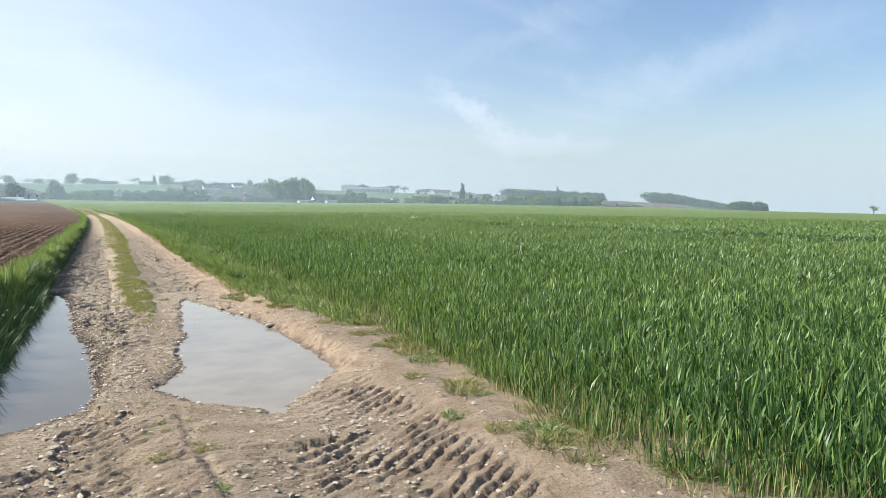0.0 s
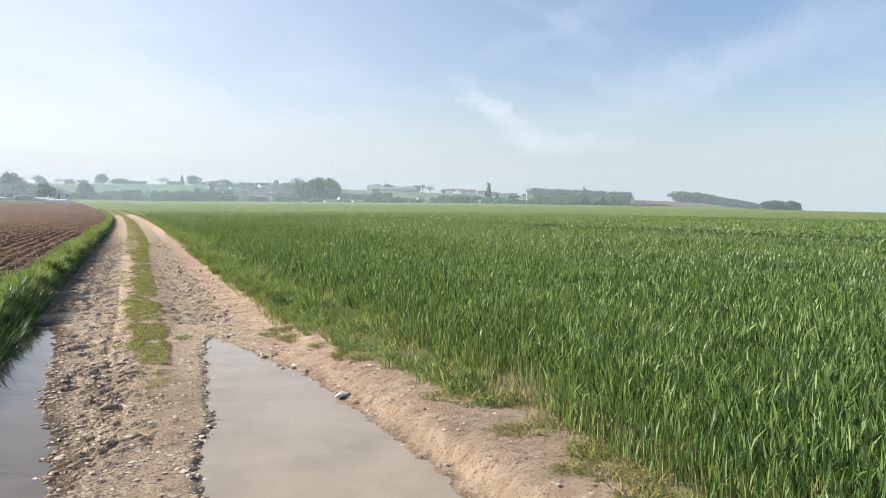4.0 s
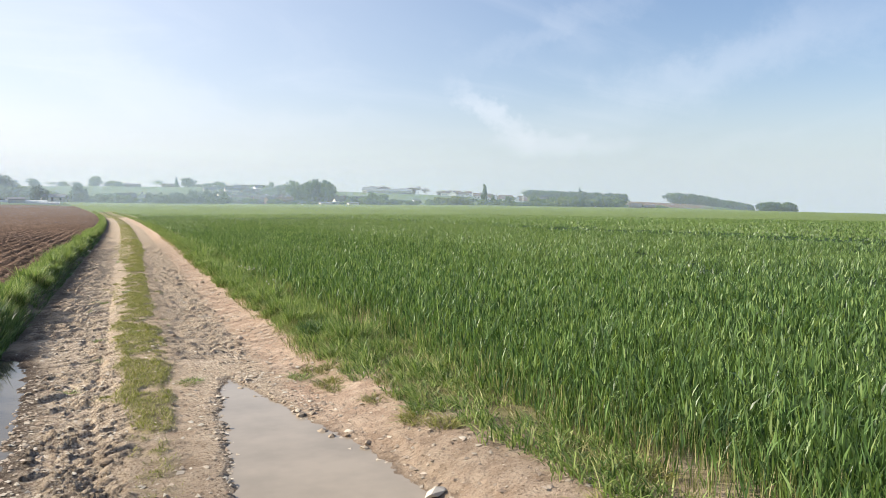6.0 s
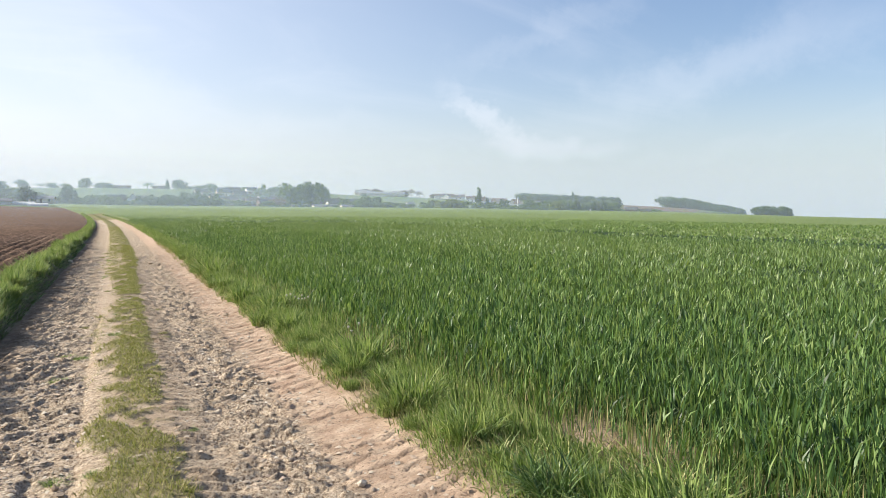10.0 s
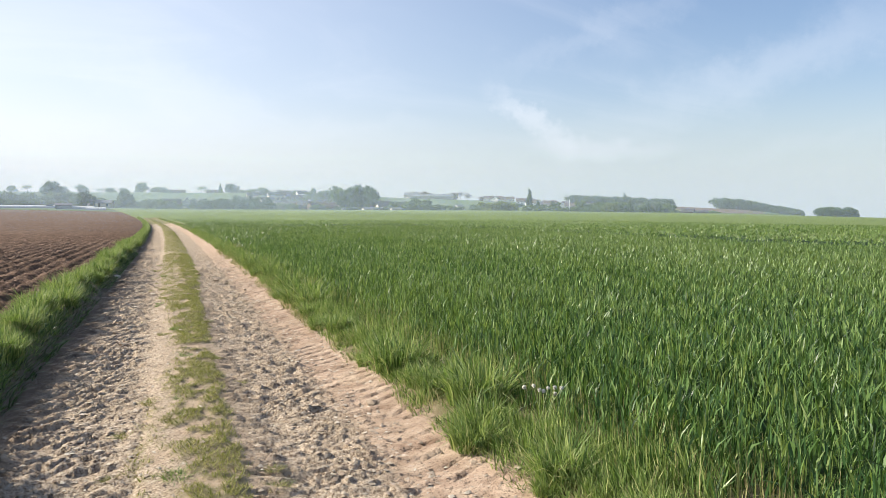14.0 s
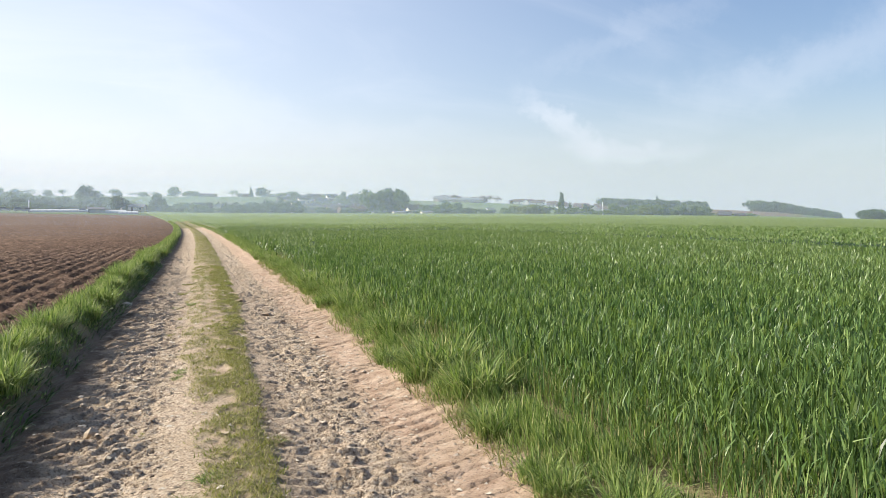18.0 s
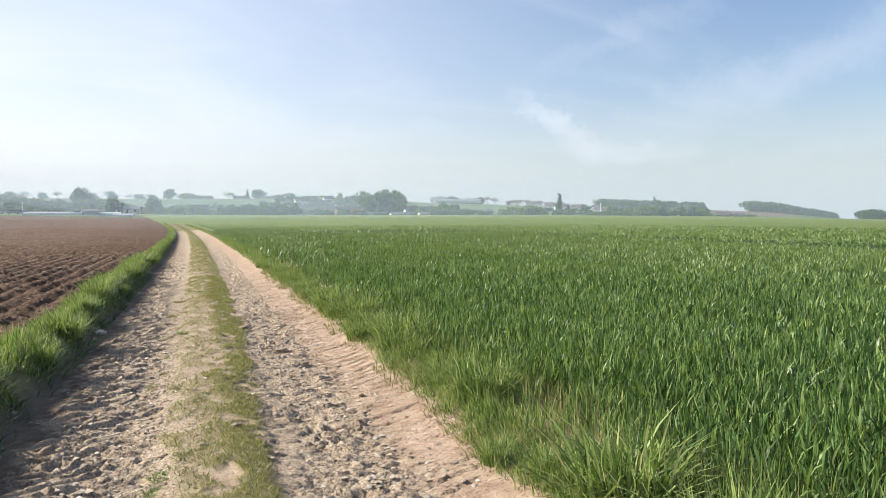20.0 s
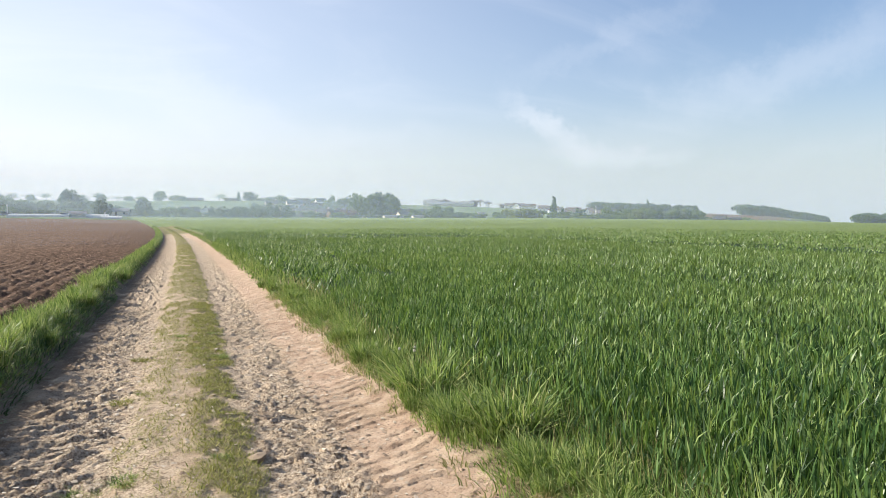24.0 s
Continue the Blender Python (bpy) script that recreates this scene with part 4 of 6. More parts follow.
# the lower leaves as one ragged layer, their shade put into its dark colour
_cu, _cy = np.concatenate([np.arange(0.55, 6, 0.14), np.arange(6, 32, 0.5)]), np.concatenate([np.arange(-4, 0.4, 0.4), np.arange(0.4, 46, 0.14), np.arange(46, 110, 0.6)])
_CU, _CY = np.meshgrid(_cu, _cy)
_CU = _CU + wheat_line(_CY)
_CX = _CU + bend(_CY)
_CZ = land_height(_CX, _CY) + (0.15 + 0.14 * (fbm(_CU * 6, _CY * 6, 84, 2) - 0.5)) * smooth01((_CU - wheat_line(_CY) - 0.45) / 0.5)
part("shaded_lower_leaves", fast_mesh("shaded_lower_leaves", np.stack([_CX, _CY, _CZ], -1).reshape(-1, 3), lattice(len(_cu), len(_cy)), M_LOWER_SHADED), None, wheat)


def grass_part(name, u, y, h, width, reach, out, mat, levels=3, droop=0.45):
    n = len(u)
    b = seat(u, y)
    a = rng.uniform(0, 2 * np.pi, n)
    r = reach * rng.uniform(0.2, 1.0, n)
    lean = np.stack([np.cos(a) * r + out, np.sin(a) * r], 1)
    return blade_mesh(name, b, h, width * rng.uniform(0.6, 1.3, n), lean, droop * rng.random(n), mat, levels)


# long grass on the bank
bank = tagged(new("grass_bank"), "lush long green grass on the bank beside the track", "grass", kind="stuff")
for _y0, _y1, _dens, _w, _lv in ((-3, 3.2, 150, 0.03, 2), (3.2, 20, 2100, 0.011, 2), (20, 45, 1650, 0.011, 2), (45, 75, 700, 0.016, 2), (75, 130, 150, 0.03, 2), (130, 200, 40, 0.07, 1)):
    _bu, _by = scatter(-2.0, -0.95, _y0, _y1, _dens)
    _clump = 0.45 * fbm(_bu * 2.2, _by * 1.5, 91) + 0.55 * vnoise(_bu * 3.5, _by * 2.8, 92)
    _keep = rng.random(len(_bu)) < smooth01((_clump - 0.22) / 0.25) * smooth01((_bu + 2.05) / 0.35) * smooth01((-0.96 - _bu + 0.25 * (_clump - 0.5)) / 0.14)
    _bu, _by, _clump = _bu[_keep], _by[_keep], _clump[_keep]
    _bh = (0.03 + 0.40 * _clump) * (0.30 + 0.70 * smooth01((-0.95 - _bu) / 0.42)) * rng.uniform(0.6, 1.1, len(_bu)) * (0.35 + 0.75 * smooth01((_bu + 2.0) / 0.6))
    _bh = _bh * (1 + 0.55 * smooth01((17 - _by) / 4)) * (0.50 + 0.50 * smooth01((-0.99 - _bu) / 0.14)) * (0.45 + 0.55 * smooth01((_by - 4.8) / 2.5))
    _out = (0.01 + 0.06 * smooth01((17 - _by) / 4)) * smooth01((_bu + 1.35) / 0.4) - 0.03
    part("grass", grass_part("grass", _bu, _by, _bh, _w, 0.13, _out, M_GRASS, _lv), None, bank)

# long grass hanging over the foot of the bank, darkened to imitate its shade
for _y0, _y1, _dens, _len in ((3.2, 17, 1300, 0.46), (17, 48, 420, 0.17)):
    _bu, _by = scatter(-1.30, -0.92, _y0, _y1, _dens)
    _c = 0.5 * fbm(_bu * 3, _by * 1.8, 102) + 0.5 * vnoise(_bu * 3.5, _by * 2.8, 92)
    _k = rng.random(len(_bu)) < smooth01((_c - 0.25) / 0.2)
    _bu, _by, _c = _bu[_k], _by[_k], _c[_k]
    part("hanging_grass", grass_part("hanging_grass", _bu, _by, _len * (0.4 + 0.8 * _c) * (0.35 + 0.65 * smooth01((_by - 4.8) / 2.5)) * rng.uniform(0.5, 1.1, len(_bu)), 0.010, 0.10, 0.10, M_RANK_AND_SHADED, 3, 0.7), None, bank, "hanging grass coloured dark for the shaded foot")

# a dry trampled seam between the bank and the ploughland
_bu, _by = scatter(-2.75, -1.85, 10, 60, 420)
_k = rng.random(len(_bu)) < smooth01((fbm(_bu * 4, _by * 2, 93) - 0.36) / 0.2) * smooth01((_bu + 2.75) / 0.5)
_bu, _by = _bu[_k], _by[_k]
part("dry_grass", grass_part("dry_grass", _bu, _by, rng.uniform(0.04, 0.16, len(_bu)), 0.009, 0.10, 0.0, M_DRY, 2), None, bank, "straw-coloured dry grass")

# grass of the verge between track and crop
verge = tagged(new("grass_verge"), "uneven tufted green grass along the crop edge", "grass", kind="stuff")
for _y0, _y1, _dens, _w, _lv in ((2.5, 46, 3400, 0.0062, 2), (46, 80, 380, 0.016, 2), (80, 190, 60, 0.05, 1)):
    _bu, _by = scatter(1.8, 2.95, _y0, _y1, _dens)
    _clump = 0.6 * fbm(_bu * 3.0, _by * 2.2, 95) + 0.4 * fbm(_bu * 9.0, _by * 7.0, 96)
    _full = smooth01((_by - 10.5) / 3.0)
    _d = _bu - verge_line(_by)
    _keep = rng.random(len(_bu)) < smooth01((_clump - 0.42 + 0.09 * _full) / 0.10) * smooth01((_d + 0.10 * (_clump - 0.3)) / 0.12) * (0.42 + 0.58 * _full) * smooth01((3.0 - _bu) / 0.4) * (1 - 0.85 * bare(_bu, _by))
    _bu, _by, _clump, _full = _bu[_keep], _by[_keep], _clump[_keep], _full[_keep]
    _bh = (0.02 + 0.62 * _clump ** 2 * (0.35 + 0.65 * _full)) * rng.uniform(0.5, 1.1, len(_bu)) * np.clip(0.45 + (_bu - verge_line(_by)) * 1.6, 0.4, 1.1)
    part("grass", grass_part("grass", _bu, _by, _bh, _w, 0.075, -0.03, M_GRASS, _lv, 0.5), None, verge)

# sprawling self-sown grass over the earth where the verge is widest
_bu, _by = scatter(2.0, 3.2, 8.2, 14.6, 2200)
_e = np.interp(_by, [8.2, 9.5, 11, 12.5, 13.5, 14.6], [2.55, 2.42, 2.22, 2.12, 2.02, 2.1])
_c = 0.5 * fbm(_bu * 3.2, _by * 2.4, 100) + 0.5 * fbm(_bu * 9, _by * 8, 101)
_k = rng.random(len(_bu)) < smooth01((_bu - _e + 0.5 * (_c - 0.5)) / 0.15) * smooth01((wheat_line(_by) + 0.2 - _bu) / 0.2) * smooth01((_c - 0.42) / 0.10)
_bu, _by, _c = _bu[_k], _by[_k], _c[_k]
part("sprawling_grass", grass_part("sprawling_grass", _bu, _by, (0.01 + 0.45 * _c ** 2) * rng.uniform(0.5, 1.1, len(_bu)), 0.0085, 0.15, -0.04, M_GRASS, 3, 0.75), None, verge, "sprawling broad-bladed grass")

# bleached old grass lying among it
_bu, _by = scatter(1.95, 3.15, 2.6, 46, 1100)
_k = rng.random(len(_bu)) < smooth01((fbm(_bu * 3.5, _by * 2.6, 99) - 0.44) / 0.14) * (_bu > verge_line(_by) - 0.12) * smooth01((wheat_line(_by) + 0.25 - _bu) / 0.2)
_bu, _by = _bu[_k], _by[_k]
part("dry_grass", grass_part("dry_grass", _bu, _by, rng.uniform(0.03, 0.15, len(_bu)), 0.0065, 0.13, -0.02, M_DRY, 2), None, verge, "bleached straw-coloured grass")

# short turf between the ruts, and straggling tufts on the earth
turf = tagged(new("trodden_grass"), "short yellowish trodden grass between the wheel ruts", "grass", kind="stuff")
for _y0, _y1, _dens, _w, _lv in ((9.0, 46, 6500, 0.009, 1), (46, 85, 700, 0.016, 1), (85, 190, 90, 0.05, 1)):
    _bu, _by = scatter(-0.15, 1.15, _y0, _y1, _dens)
    _clump = turf_clump(_bu, _by)
    _keep = rng.random(len(_bu)) < strip_mask(_bu, _by) * (0.04 + 0.96 * _clump)
    _bu, _by, _clump = _bu[_keep], _by[_keep], _clump[_keep]
    _bh = (0.008 + 0.026 * _clump) * rng.uniform(0.4, 1.5, len(_bu))
    part("grass", grass_part("grass", _bu, _by, _bh, _w, 0.05, 0.0, M_TURF, _lv, 0.2), None, turf)

# ---------------------------------------------------------------- stones, crumbs, tufts and flowers by the track
def lump_points(seed, flat=0.6, rough=0.28):
    """An uneven stone: a subdivided box pushed about."""
    r = random.Random(seed)
    bm = bmesh.new()
    bmesh.ops.create_icosphere(bm, subdivisions=1, radius=1.0)
    off = Vector((r.uniform(-9, 9), r.uniform(-9, 9), r.uniform(-9, 9)))
    for v in bm.verts:
        k = 1 + rough * noise.noise(v.co * 1.3 + off) * 2 + r.uniform(-0.08, 0.08)
        v.co = Vector((v.co.x * k, v.co.y * k * 0.8, v.co.z * k * flat))
    return bm


STONES = [bm_mesh("stone", lump_points(k, 0.45 + 0.08 * (k % 4)), M_STONE) for k in range(9)]


def stone(u, y, size, k, turn, sink=0.25):
    x = float(u + bend(y))
    z = float(land_height(np.array([x]), np.array([float(y)]))[0])
    ob = new("stone", STONES[k % 9])
    ob.parent = track
    ob.matrix_basis = Matrix.LocRotScale((x, y, z + size * 0.22 * (1 - sink)), Euler((0.2 * math.sin(k * 3.1), 0.2 * math.cos(k * 2.3), turn)), (size, size, size))
    return ob


_r = random.Random(11)
_slab = stone(1.90, 9.42, 0.075, 2, 0.4)
_slab["label"] = "pale flat stone at the puddle's rim"
_slab.scale = (0.085, 0.06, 0.035)
_slab.data = _slab.data.copy()
_slab.data.materials[0] = M_PALE
for _k in range(22):
    _yy = _r.uniform(10.2, 12.6)
    stone(float(np.interp(_yy, [10.2, 11.1, 12.6], [1.82, 1.62, 1.25])) + _r.uniform(-0.16, 0.10), _yy, _r.uniform(0.018, 0.04), _k + 3, _r.uniform(0, 6), 0.0)
stone(1.79, 21.87, 0.06, 4, 1.2)["label"] = "pale rounded stone on the rut's edge"
stone(1.52, 10.97, 0.055, 1, 0.2)
stone(1.42, 11.25, 0.040, 3, 1.9)
stone(1.62, 10.85, 0.045, 5, 2.6)
stone(-0.42, 27.9, 0.075, 6, 0.9)
stone(0.95, 35.9, 0.07, 7, 0.1)
stone(1.28, 33.9, 0.08, 8, 2.2)
stone(-0.95, 36.4, 0.11, 0, 1.1)
for _k in range(230):
    _yy = 5.5 + 36 * _r.random() ** 1.15
    _uu = _r.gauss(1.3, 0.28) if _r.random() < 0.6 else _r.gauss(-0.2, 0.26)
    if shore_right(np.array([_uu]), np.array([_yy]))[0] > 0.02 or shore_left(np.array([_uu]), np.array([_yy]))[0] > 0.05:
        continue
    stone(_uu, _yy, _r.uniform(0.014, 0.034) * (1.5 if _r.random() < 0.08 else 1.0), _k, _r.uniform(0, 6.3))


def crumbs(name, u, y, size, mat, flat=0.6, across=1.0):
    """Many separate small lumps in one mesh."""
    n = len(u)
    base = np.array([(1, 0, 0), (-1, 0, 0), (0, 1, 0), (0, -1, 0), (0, 0, 1), (0, 0, -1)], float)
    base = base[:5]
    v = base[None] * rng.uniform(0.55, 1.25, (n, 5, 1)) + rng.normal(0, 0.22, (n, 5, 3))
    v[..., 2] *= flat
    v[..., 0] *= across
    v[..., 1] /= across ** 0.5
    a = rng.uniform(0, 6.283, n) if across == 1.0 else rng.normal(0.15, 0.8, n)
    c, s = np.cos(a)[:, None], np.sin(a)[:, None]
    x = v[..., 0] * c - v[..., 1] * s
    yy = v[..., 0] * s + v[..., 1] * c
    v = np.stack([x, yy, v[..., 2]], -1) * size[:, None, None]
    p = seat(u, y, 0.0)
    p[:, 2] += size * 0.15
    f = np.array([(0, 2, 4), (2, 1, 4), (1, 3, 4), (3, 0, 4), (1, 0, 2), (0, 1, 3)])
    return fast_mesh(name, (v + p[:, None]).reshape(-1, 3), (np.arange(n)[:, None, None] * 5 + f[None]).reshape(-1, 3), mat)


_u, _y = scatter(-0.95, 2.6, 2.6, 44, 640)
_w = np.exp(-np.abs((_u - 1.28) / 0.42) ** 4) + np.exp(-np.abs((_u + 0.33) / 0.42) ** 4) + 0.24 * (_u < verge_line(_y))
_w = _w + 0.7 * np.exp(-((_u - 0.1) / 0.4) ** 4) * smooth01((14 - _y) / 3)
_w = _w * smooth01((fbm(_u * 3, _y * 3, 111) - 0.25) / 0.3) * (1 - 0.7 * strip_mask(_u, _y))
_w = np.maximum(_w, 0.9 * (np.abs(shore_right(_u, _y)) < 0.06) * (_u < 1.3)); _w = np.maximum(_w, 0.9 * (np.abs(shore_left(_u, _y) + 0.03) < 0.09))
_w = _w * (0.15 + 0.85 * smooth01((_u + 0.62) / 0.25)) * (1 - 0.75 * np.exp(-((_u - 1.0) / 0.17) ** 4) * smooth01((_y - 11) / 2))
_w = (0.62 + 0.38 * smooth01((15 - _y) / 2)) * _w * (1 - 0.65 * smooth01((6.4 - _y) / 0.5) * (np.abs(_u - 0.55) < 0.75)) * (shore_right(_u, _y) < 0.04) * (shore_left(_u, _y) < 0.05)
_k = rng.random(len(_u)) < _w
_u, _y = _u[_k], _y[_k]
_size = 0.005 + 0.020 * rng.random(len(_u)) ** 2.6
tagged(new("gravel", crumbs("gravel", _u, _y, _size, M_GRAVEL)), "loose gravel and earth crumbs in the ruts", "gravel", kind="stuff")

# flat broken flakes of dried mud, lying across the ruts
_u, _y = scatter(-0.8, 2.6, 2.6, 42, 520)
_w = np.exp(-np.abs((_u - 1.40) / 0.55) ** 4) + 0.9 * np.exp(-np.abs((_u + 0.25) / 0.45) ** 4) + 0.2 * (_u > 1.9) * (_u < verge_line(_y) + 0.1) + 0.5 * (_y < 9) * (np.abs(_u - 0.4) < 0.6)
_w = _w * smooth01((fbm(_u * 2.4, _y * 2.4, 121) - 0.36) / 0.2) * (1 - 0.8 * strip_mask(_u, _y)) * (0.2 + 0.8 * smooth01((_u + 0.62) / 0.25)) * (1 - 0.75 * np.exp(-((_u - 1.0) / 0.17) ** 4) * smooth01((_y - 11) / 2)) * (shore_right(_u, _y) < 0.0) * (shore_left(_u, _y) < 0.0)
_k = rng.random(len(_u)) < 0.6 * _w
_u, _y = _u[_k], _y[_k]
_fl = crumbs("mud_flakes", _u, _y, 0.006 + 0.016 * rng.random(len(_u)) ** 2.2, M_FLAKE, 0.6, 1.35)
tagged(new("mud_flakes", _fl), "broken flakes of dried mud pressed up by tyres", "earth", kind="stuff")

_u, _y = scatter(-18.0, -2.05, 10, 110, 42)
_k = rng.random(len(_u)) < np.clip(1.2 + _u / 9, 0.12, 1) * np.clip(1.5 - _y / 60, 0.06, 1)
_u, _y = _u[_k], _y[_k]
_size = 0.014 + 0.050 * rng.random(len(_u)) ** 2.5
_cl = crumbs("earth_clods", _u, _y, _size, M_CLOD)
_co = np.empty(len(_cl.vertices) * 3, np.float32)
_cl.vertices.foreach_get("co", _co)
_co = _co.reshape(-1, 3)
_lift = 0.05 + 0.036 * np.sin((_u + 0.10 * fbm(_u * 0.7, _y * 0.5, 71)) * 2 * np.pi / 0.42) + 0.085 * (fbm(_u * 3.2, _y * 2.4, 72, 3) - 0.5) + 0.03
_co[:, 2] += np.repeat(terrain(_u + bend(_y), _y) + _lift - seat(_u, _y, 0.0)[:, 2], 5)
_cl.vertices.foreach_set("co", _co.ravel())
tagged(new("earth_clods", _cl), "broken reddish brown clods on the ploughland", "clods", kind="stuff")


def tuft_mesh(seed, n, height, spread, mat, droop=0.7, width=0.008):
    g = np.random.default_rng(seed)
    a, r = g.uniform(0, 6.283, n), spread * 0.6 * np.sqrt(g.random(n))
    base = np.stack([np.cos(a) * r, np.sin(a) * r, np.zeros(n)], 1)
    out = a + g.normal(0, 1.1, n)
    reach = spread * (0.1 + 0.9 * g.random(n) ** 1.6)
    lean = np.stack([np.cos(out) * reach, np.sin(out) * reach], 1)
    return blade_mesh("blades", base, height * g.uniform(0.55, 1.1, n), width * g.uniform(0.6, 1.3, n), lean, droop * g.random(n), mat, 3 if n > 200 else 2)


TUFTS = [tuft_mesh(k, 430, 0.29, 0.25, M_GRASS, 0.75, 0.0070) for k in range(4)]
LOW_TUFTS = [tuft_mesh(20 + k, 190, 0.075, 0.20, mt, 0.8, 0.006) for k, mt in enumerate((M_DRY, M_TURF, M_GRASS))]


OLD_BLADES = [tuft_mesh(60 + k, 60, 0.17, 0.26, M_DRY, 0.95, 0.006) for k in range(3)]


def tuft(u, y, scale, k, low=False):
    x = float(u + bend(y))
    z = float(land_height(np.array([x]), np.array([float(y)]))[0]) - 0.01
    ob = new("grass_tuft", (LOW_TUFTS[k % 3] if low else TUFTS[k % 4]))
    ob.matrix_basis = Matrix.LocRotScale((x, y, z), Euler((0, 0, k * 1.7)), (scale, scale, scale))
    if not low:
        part("thatch", OLD_BLADES[k % 3], None, ob, "bleached old blades")
    return tagged(ob, "flattened low grass tuft on bare earth" if low else "bushy green grass tuft on the track's verge", "grass tuft",
                  "low tufts by the track" if low else "tufts along the verge")


_rank = tuft_mesh(41, 700, 0.24, 0.30, M_RANK_AND_SHADED, 0.85, 0.008)
for _p in ((2.32, 13.95, 0.9), (2.22, 17.35, 0.7)):
    _t = tuft(_p[0], _p[1], _p[2], 0)
    _t.data = _rank
    tagged(_t, "dark rank grass tuft bent over on the verge", "grass tuft", "tufts along the verge")
tuft(2.60, 13.40, 1.30, 1)
tuft(2.33, 14.95, 1.04, 2)
tuft(2.40, 17.3, 1.30, 3)
tuft(2.30, 15.8, 1.17, 0)
tuft(2.22, 22.6, 1.43, 1)
tuft(2.45, 21.3, 1.49, 2)
tuft(2.35, 27.4, 1.43, 3)
tuft(2.32, 28.2, 1.69, 0)
tuft(2.45, 30.4, 1.43, 1)
tuft(2.50, 33.1, 1.62, 2)
tuft(2.72, 33.3, 1.30, 3)
tuft(2.35, 32.7, 1.04, 1)
tuft(2.35, 36.6, 1.62, 3)
tuft(2.55, 35.4, 1.49, 0)
for _k in range(110):
    _yy = 14.5 + 34 * _r.random()
    tuft(float(verge_line(_yy)) + _r.uniform(0.06, 0.5), _yy, _r.uniform(0.35, 1.0), _k)
for _k in range(46):
    _yy = 13 + 40 * _r.random()
    tuft(_r.uniform(-1.55, -1.12), _yy, _r.uniform(0.8, 1.45), _k)["group"] = "tufts on the bank"
tuft(2.35, 3.65, 1.1, 0, True)
tuft(2.25, 4.05, 0.8, 1, True)
tuft(2.15, 4.5, 0.8, 2, True)
tuft(2.42, 4.9, 1.0, 0, True)
tuft(2.30, 5.6, 0.7, 1, True)
for _k in range(70):
    _yy = 2.8 + 10 * _r.random()
    tuft(float(verge_line(_yy)) + _r.uniform(-0.35, 0.25), _yy, _r.uniform(0.5, 1.25), _k, True)
for _k in range(26):
    tuft(_r.gauss(0.42, 0.10), 2.8 + 3.4 * _r.random(), _r.uniform(0.25, 0.55), 1 + _k % 2, True)
for _k in range(90):
    tuft(_r.uniform(-0.15, 0.9), 12 + 30 * _r.random(), _r.uniform(0.35, 0.8), _k, True)


def dandelion(u, y, height, heads, seed):
    """A seeding dandelion: bare stems with white globes of down."""
    g = random.Random(seed)
    x = float(u + bend(y))
    z = float(land_height(np.array([x]), np.array([float(y)]))[0]) - 0.01
    root = new("dandelion")
    root.location = (x, y, z)
    tagged(root, "dandelion with round white seed heads in the verge", "flower", "seeding dandelions")
    for _ in range(heads):
        top = Vector((g.uniform(-0.13, 0.13), g.uniform(-0.13, 0.13), height * g.uniform(0.85, 1.08)))
        bm = bmesh.new()
        rings = []
        for s in range(4):
            c = Vector((top.x * (s / 3) ** 1.5, top.y * (s / 3) ** 1.5, top.z * s / 3))
            rings.append([bm.verts.new(c + Vector((math.cos(a) * 0.003, math.sin(a) * 0.003, 0))) for a in (0, 2.1, 4.2)])
        for lo, hi in zip(rings, rings[1:]):
            for j in range(3):
                bm.faces.new((lo[j], lo[(j + 1) % 3], hi[(j + 1) % 3], hi[j]))
        part("stem", bm, M_STEM, root)
        bm = bmesh.new()
        for _s in range(110):
            d = Vector((g.gauss(0, 1), g.gauss(0, 1), g.gauss(0, 1))).normalized()
            e = d.orthogonal().normalized()
            f = d.cross(e)
            tip = top + d * g.uniform(0.009, 0.014)
            vs = [bm.verts.new(tip + (e * math.cos(q) + f * math.sin(q)) * 0.003) for q in (0, 1.57, 3.14, 4.71)]
            bm.faces.new(vs)
            core = bm.verts.new(top)
            bm.faces.new((core, vs[0], vs[1]))
        part("seed_head", bm, M_SEED, root, "white globe of down")


dandelion(2.43, 20.22, 0.33, 5, 1)
dandelion(2.50, 20.42, 0.30, 3, 2)
dandelion(2.52, 17.95, 0.27, 2, 3)
dandelion(2.56, 18.10, 0.22, 1, 4)
dandelion(2.40, 37.2, 0.30, 3, 5)

# ---------------------------------------------------------------- village, trees and woods in the distance
def box_bm(bm, lo, hi):
    vs = [bm.verts.new((x, y, z)) for z in (lo[2], hi[2]) for y in (lo[1], hi[1]) for x in (lo[0], hi[0])]
    for q in ((0, 2, 3, 1), (4, 5, 7, 6), (0, 1, 5, 4), (2, 6, 7, 3), (0, 4, 6, 2), (1, 3, 7, 5)):
        bm.faces.new([vs[i] for i in q])
    return vs


def box(lo, hi):
    bm = bmesh.new()
    box_bm(bm, lo, hi)
    return bm


def stand(x, y, sink=0.0):
    return float(terrain(np.array([x]), np.array([y]))[0]) - sink


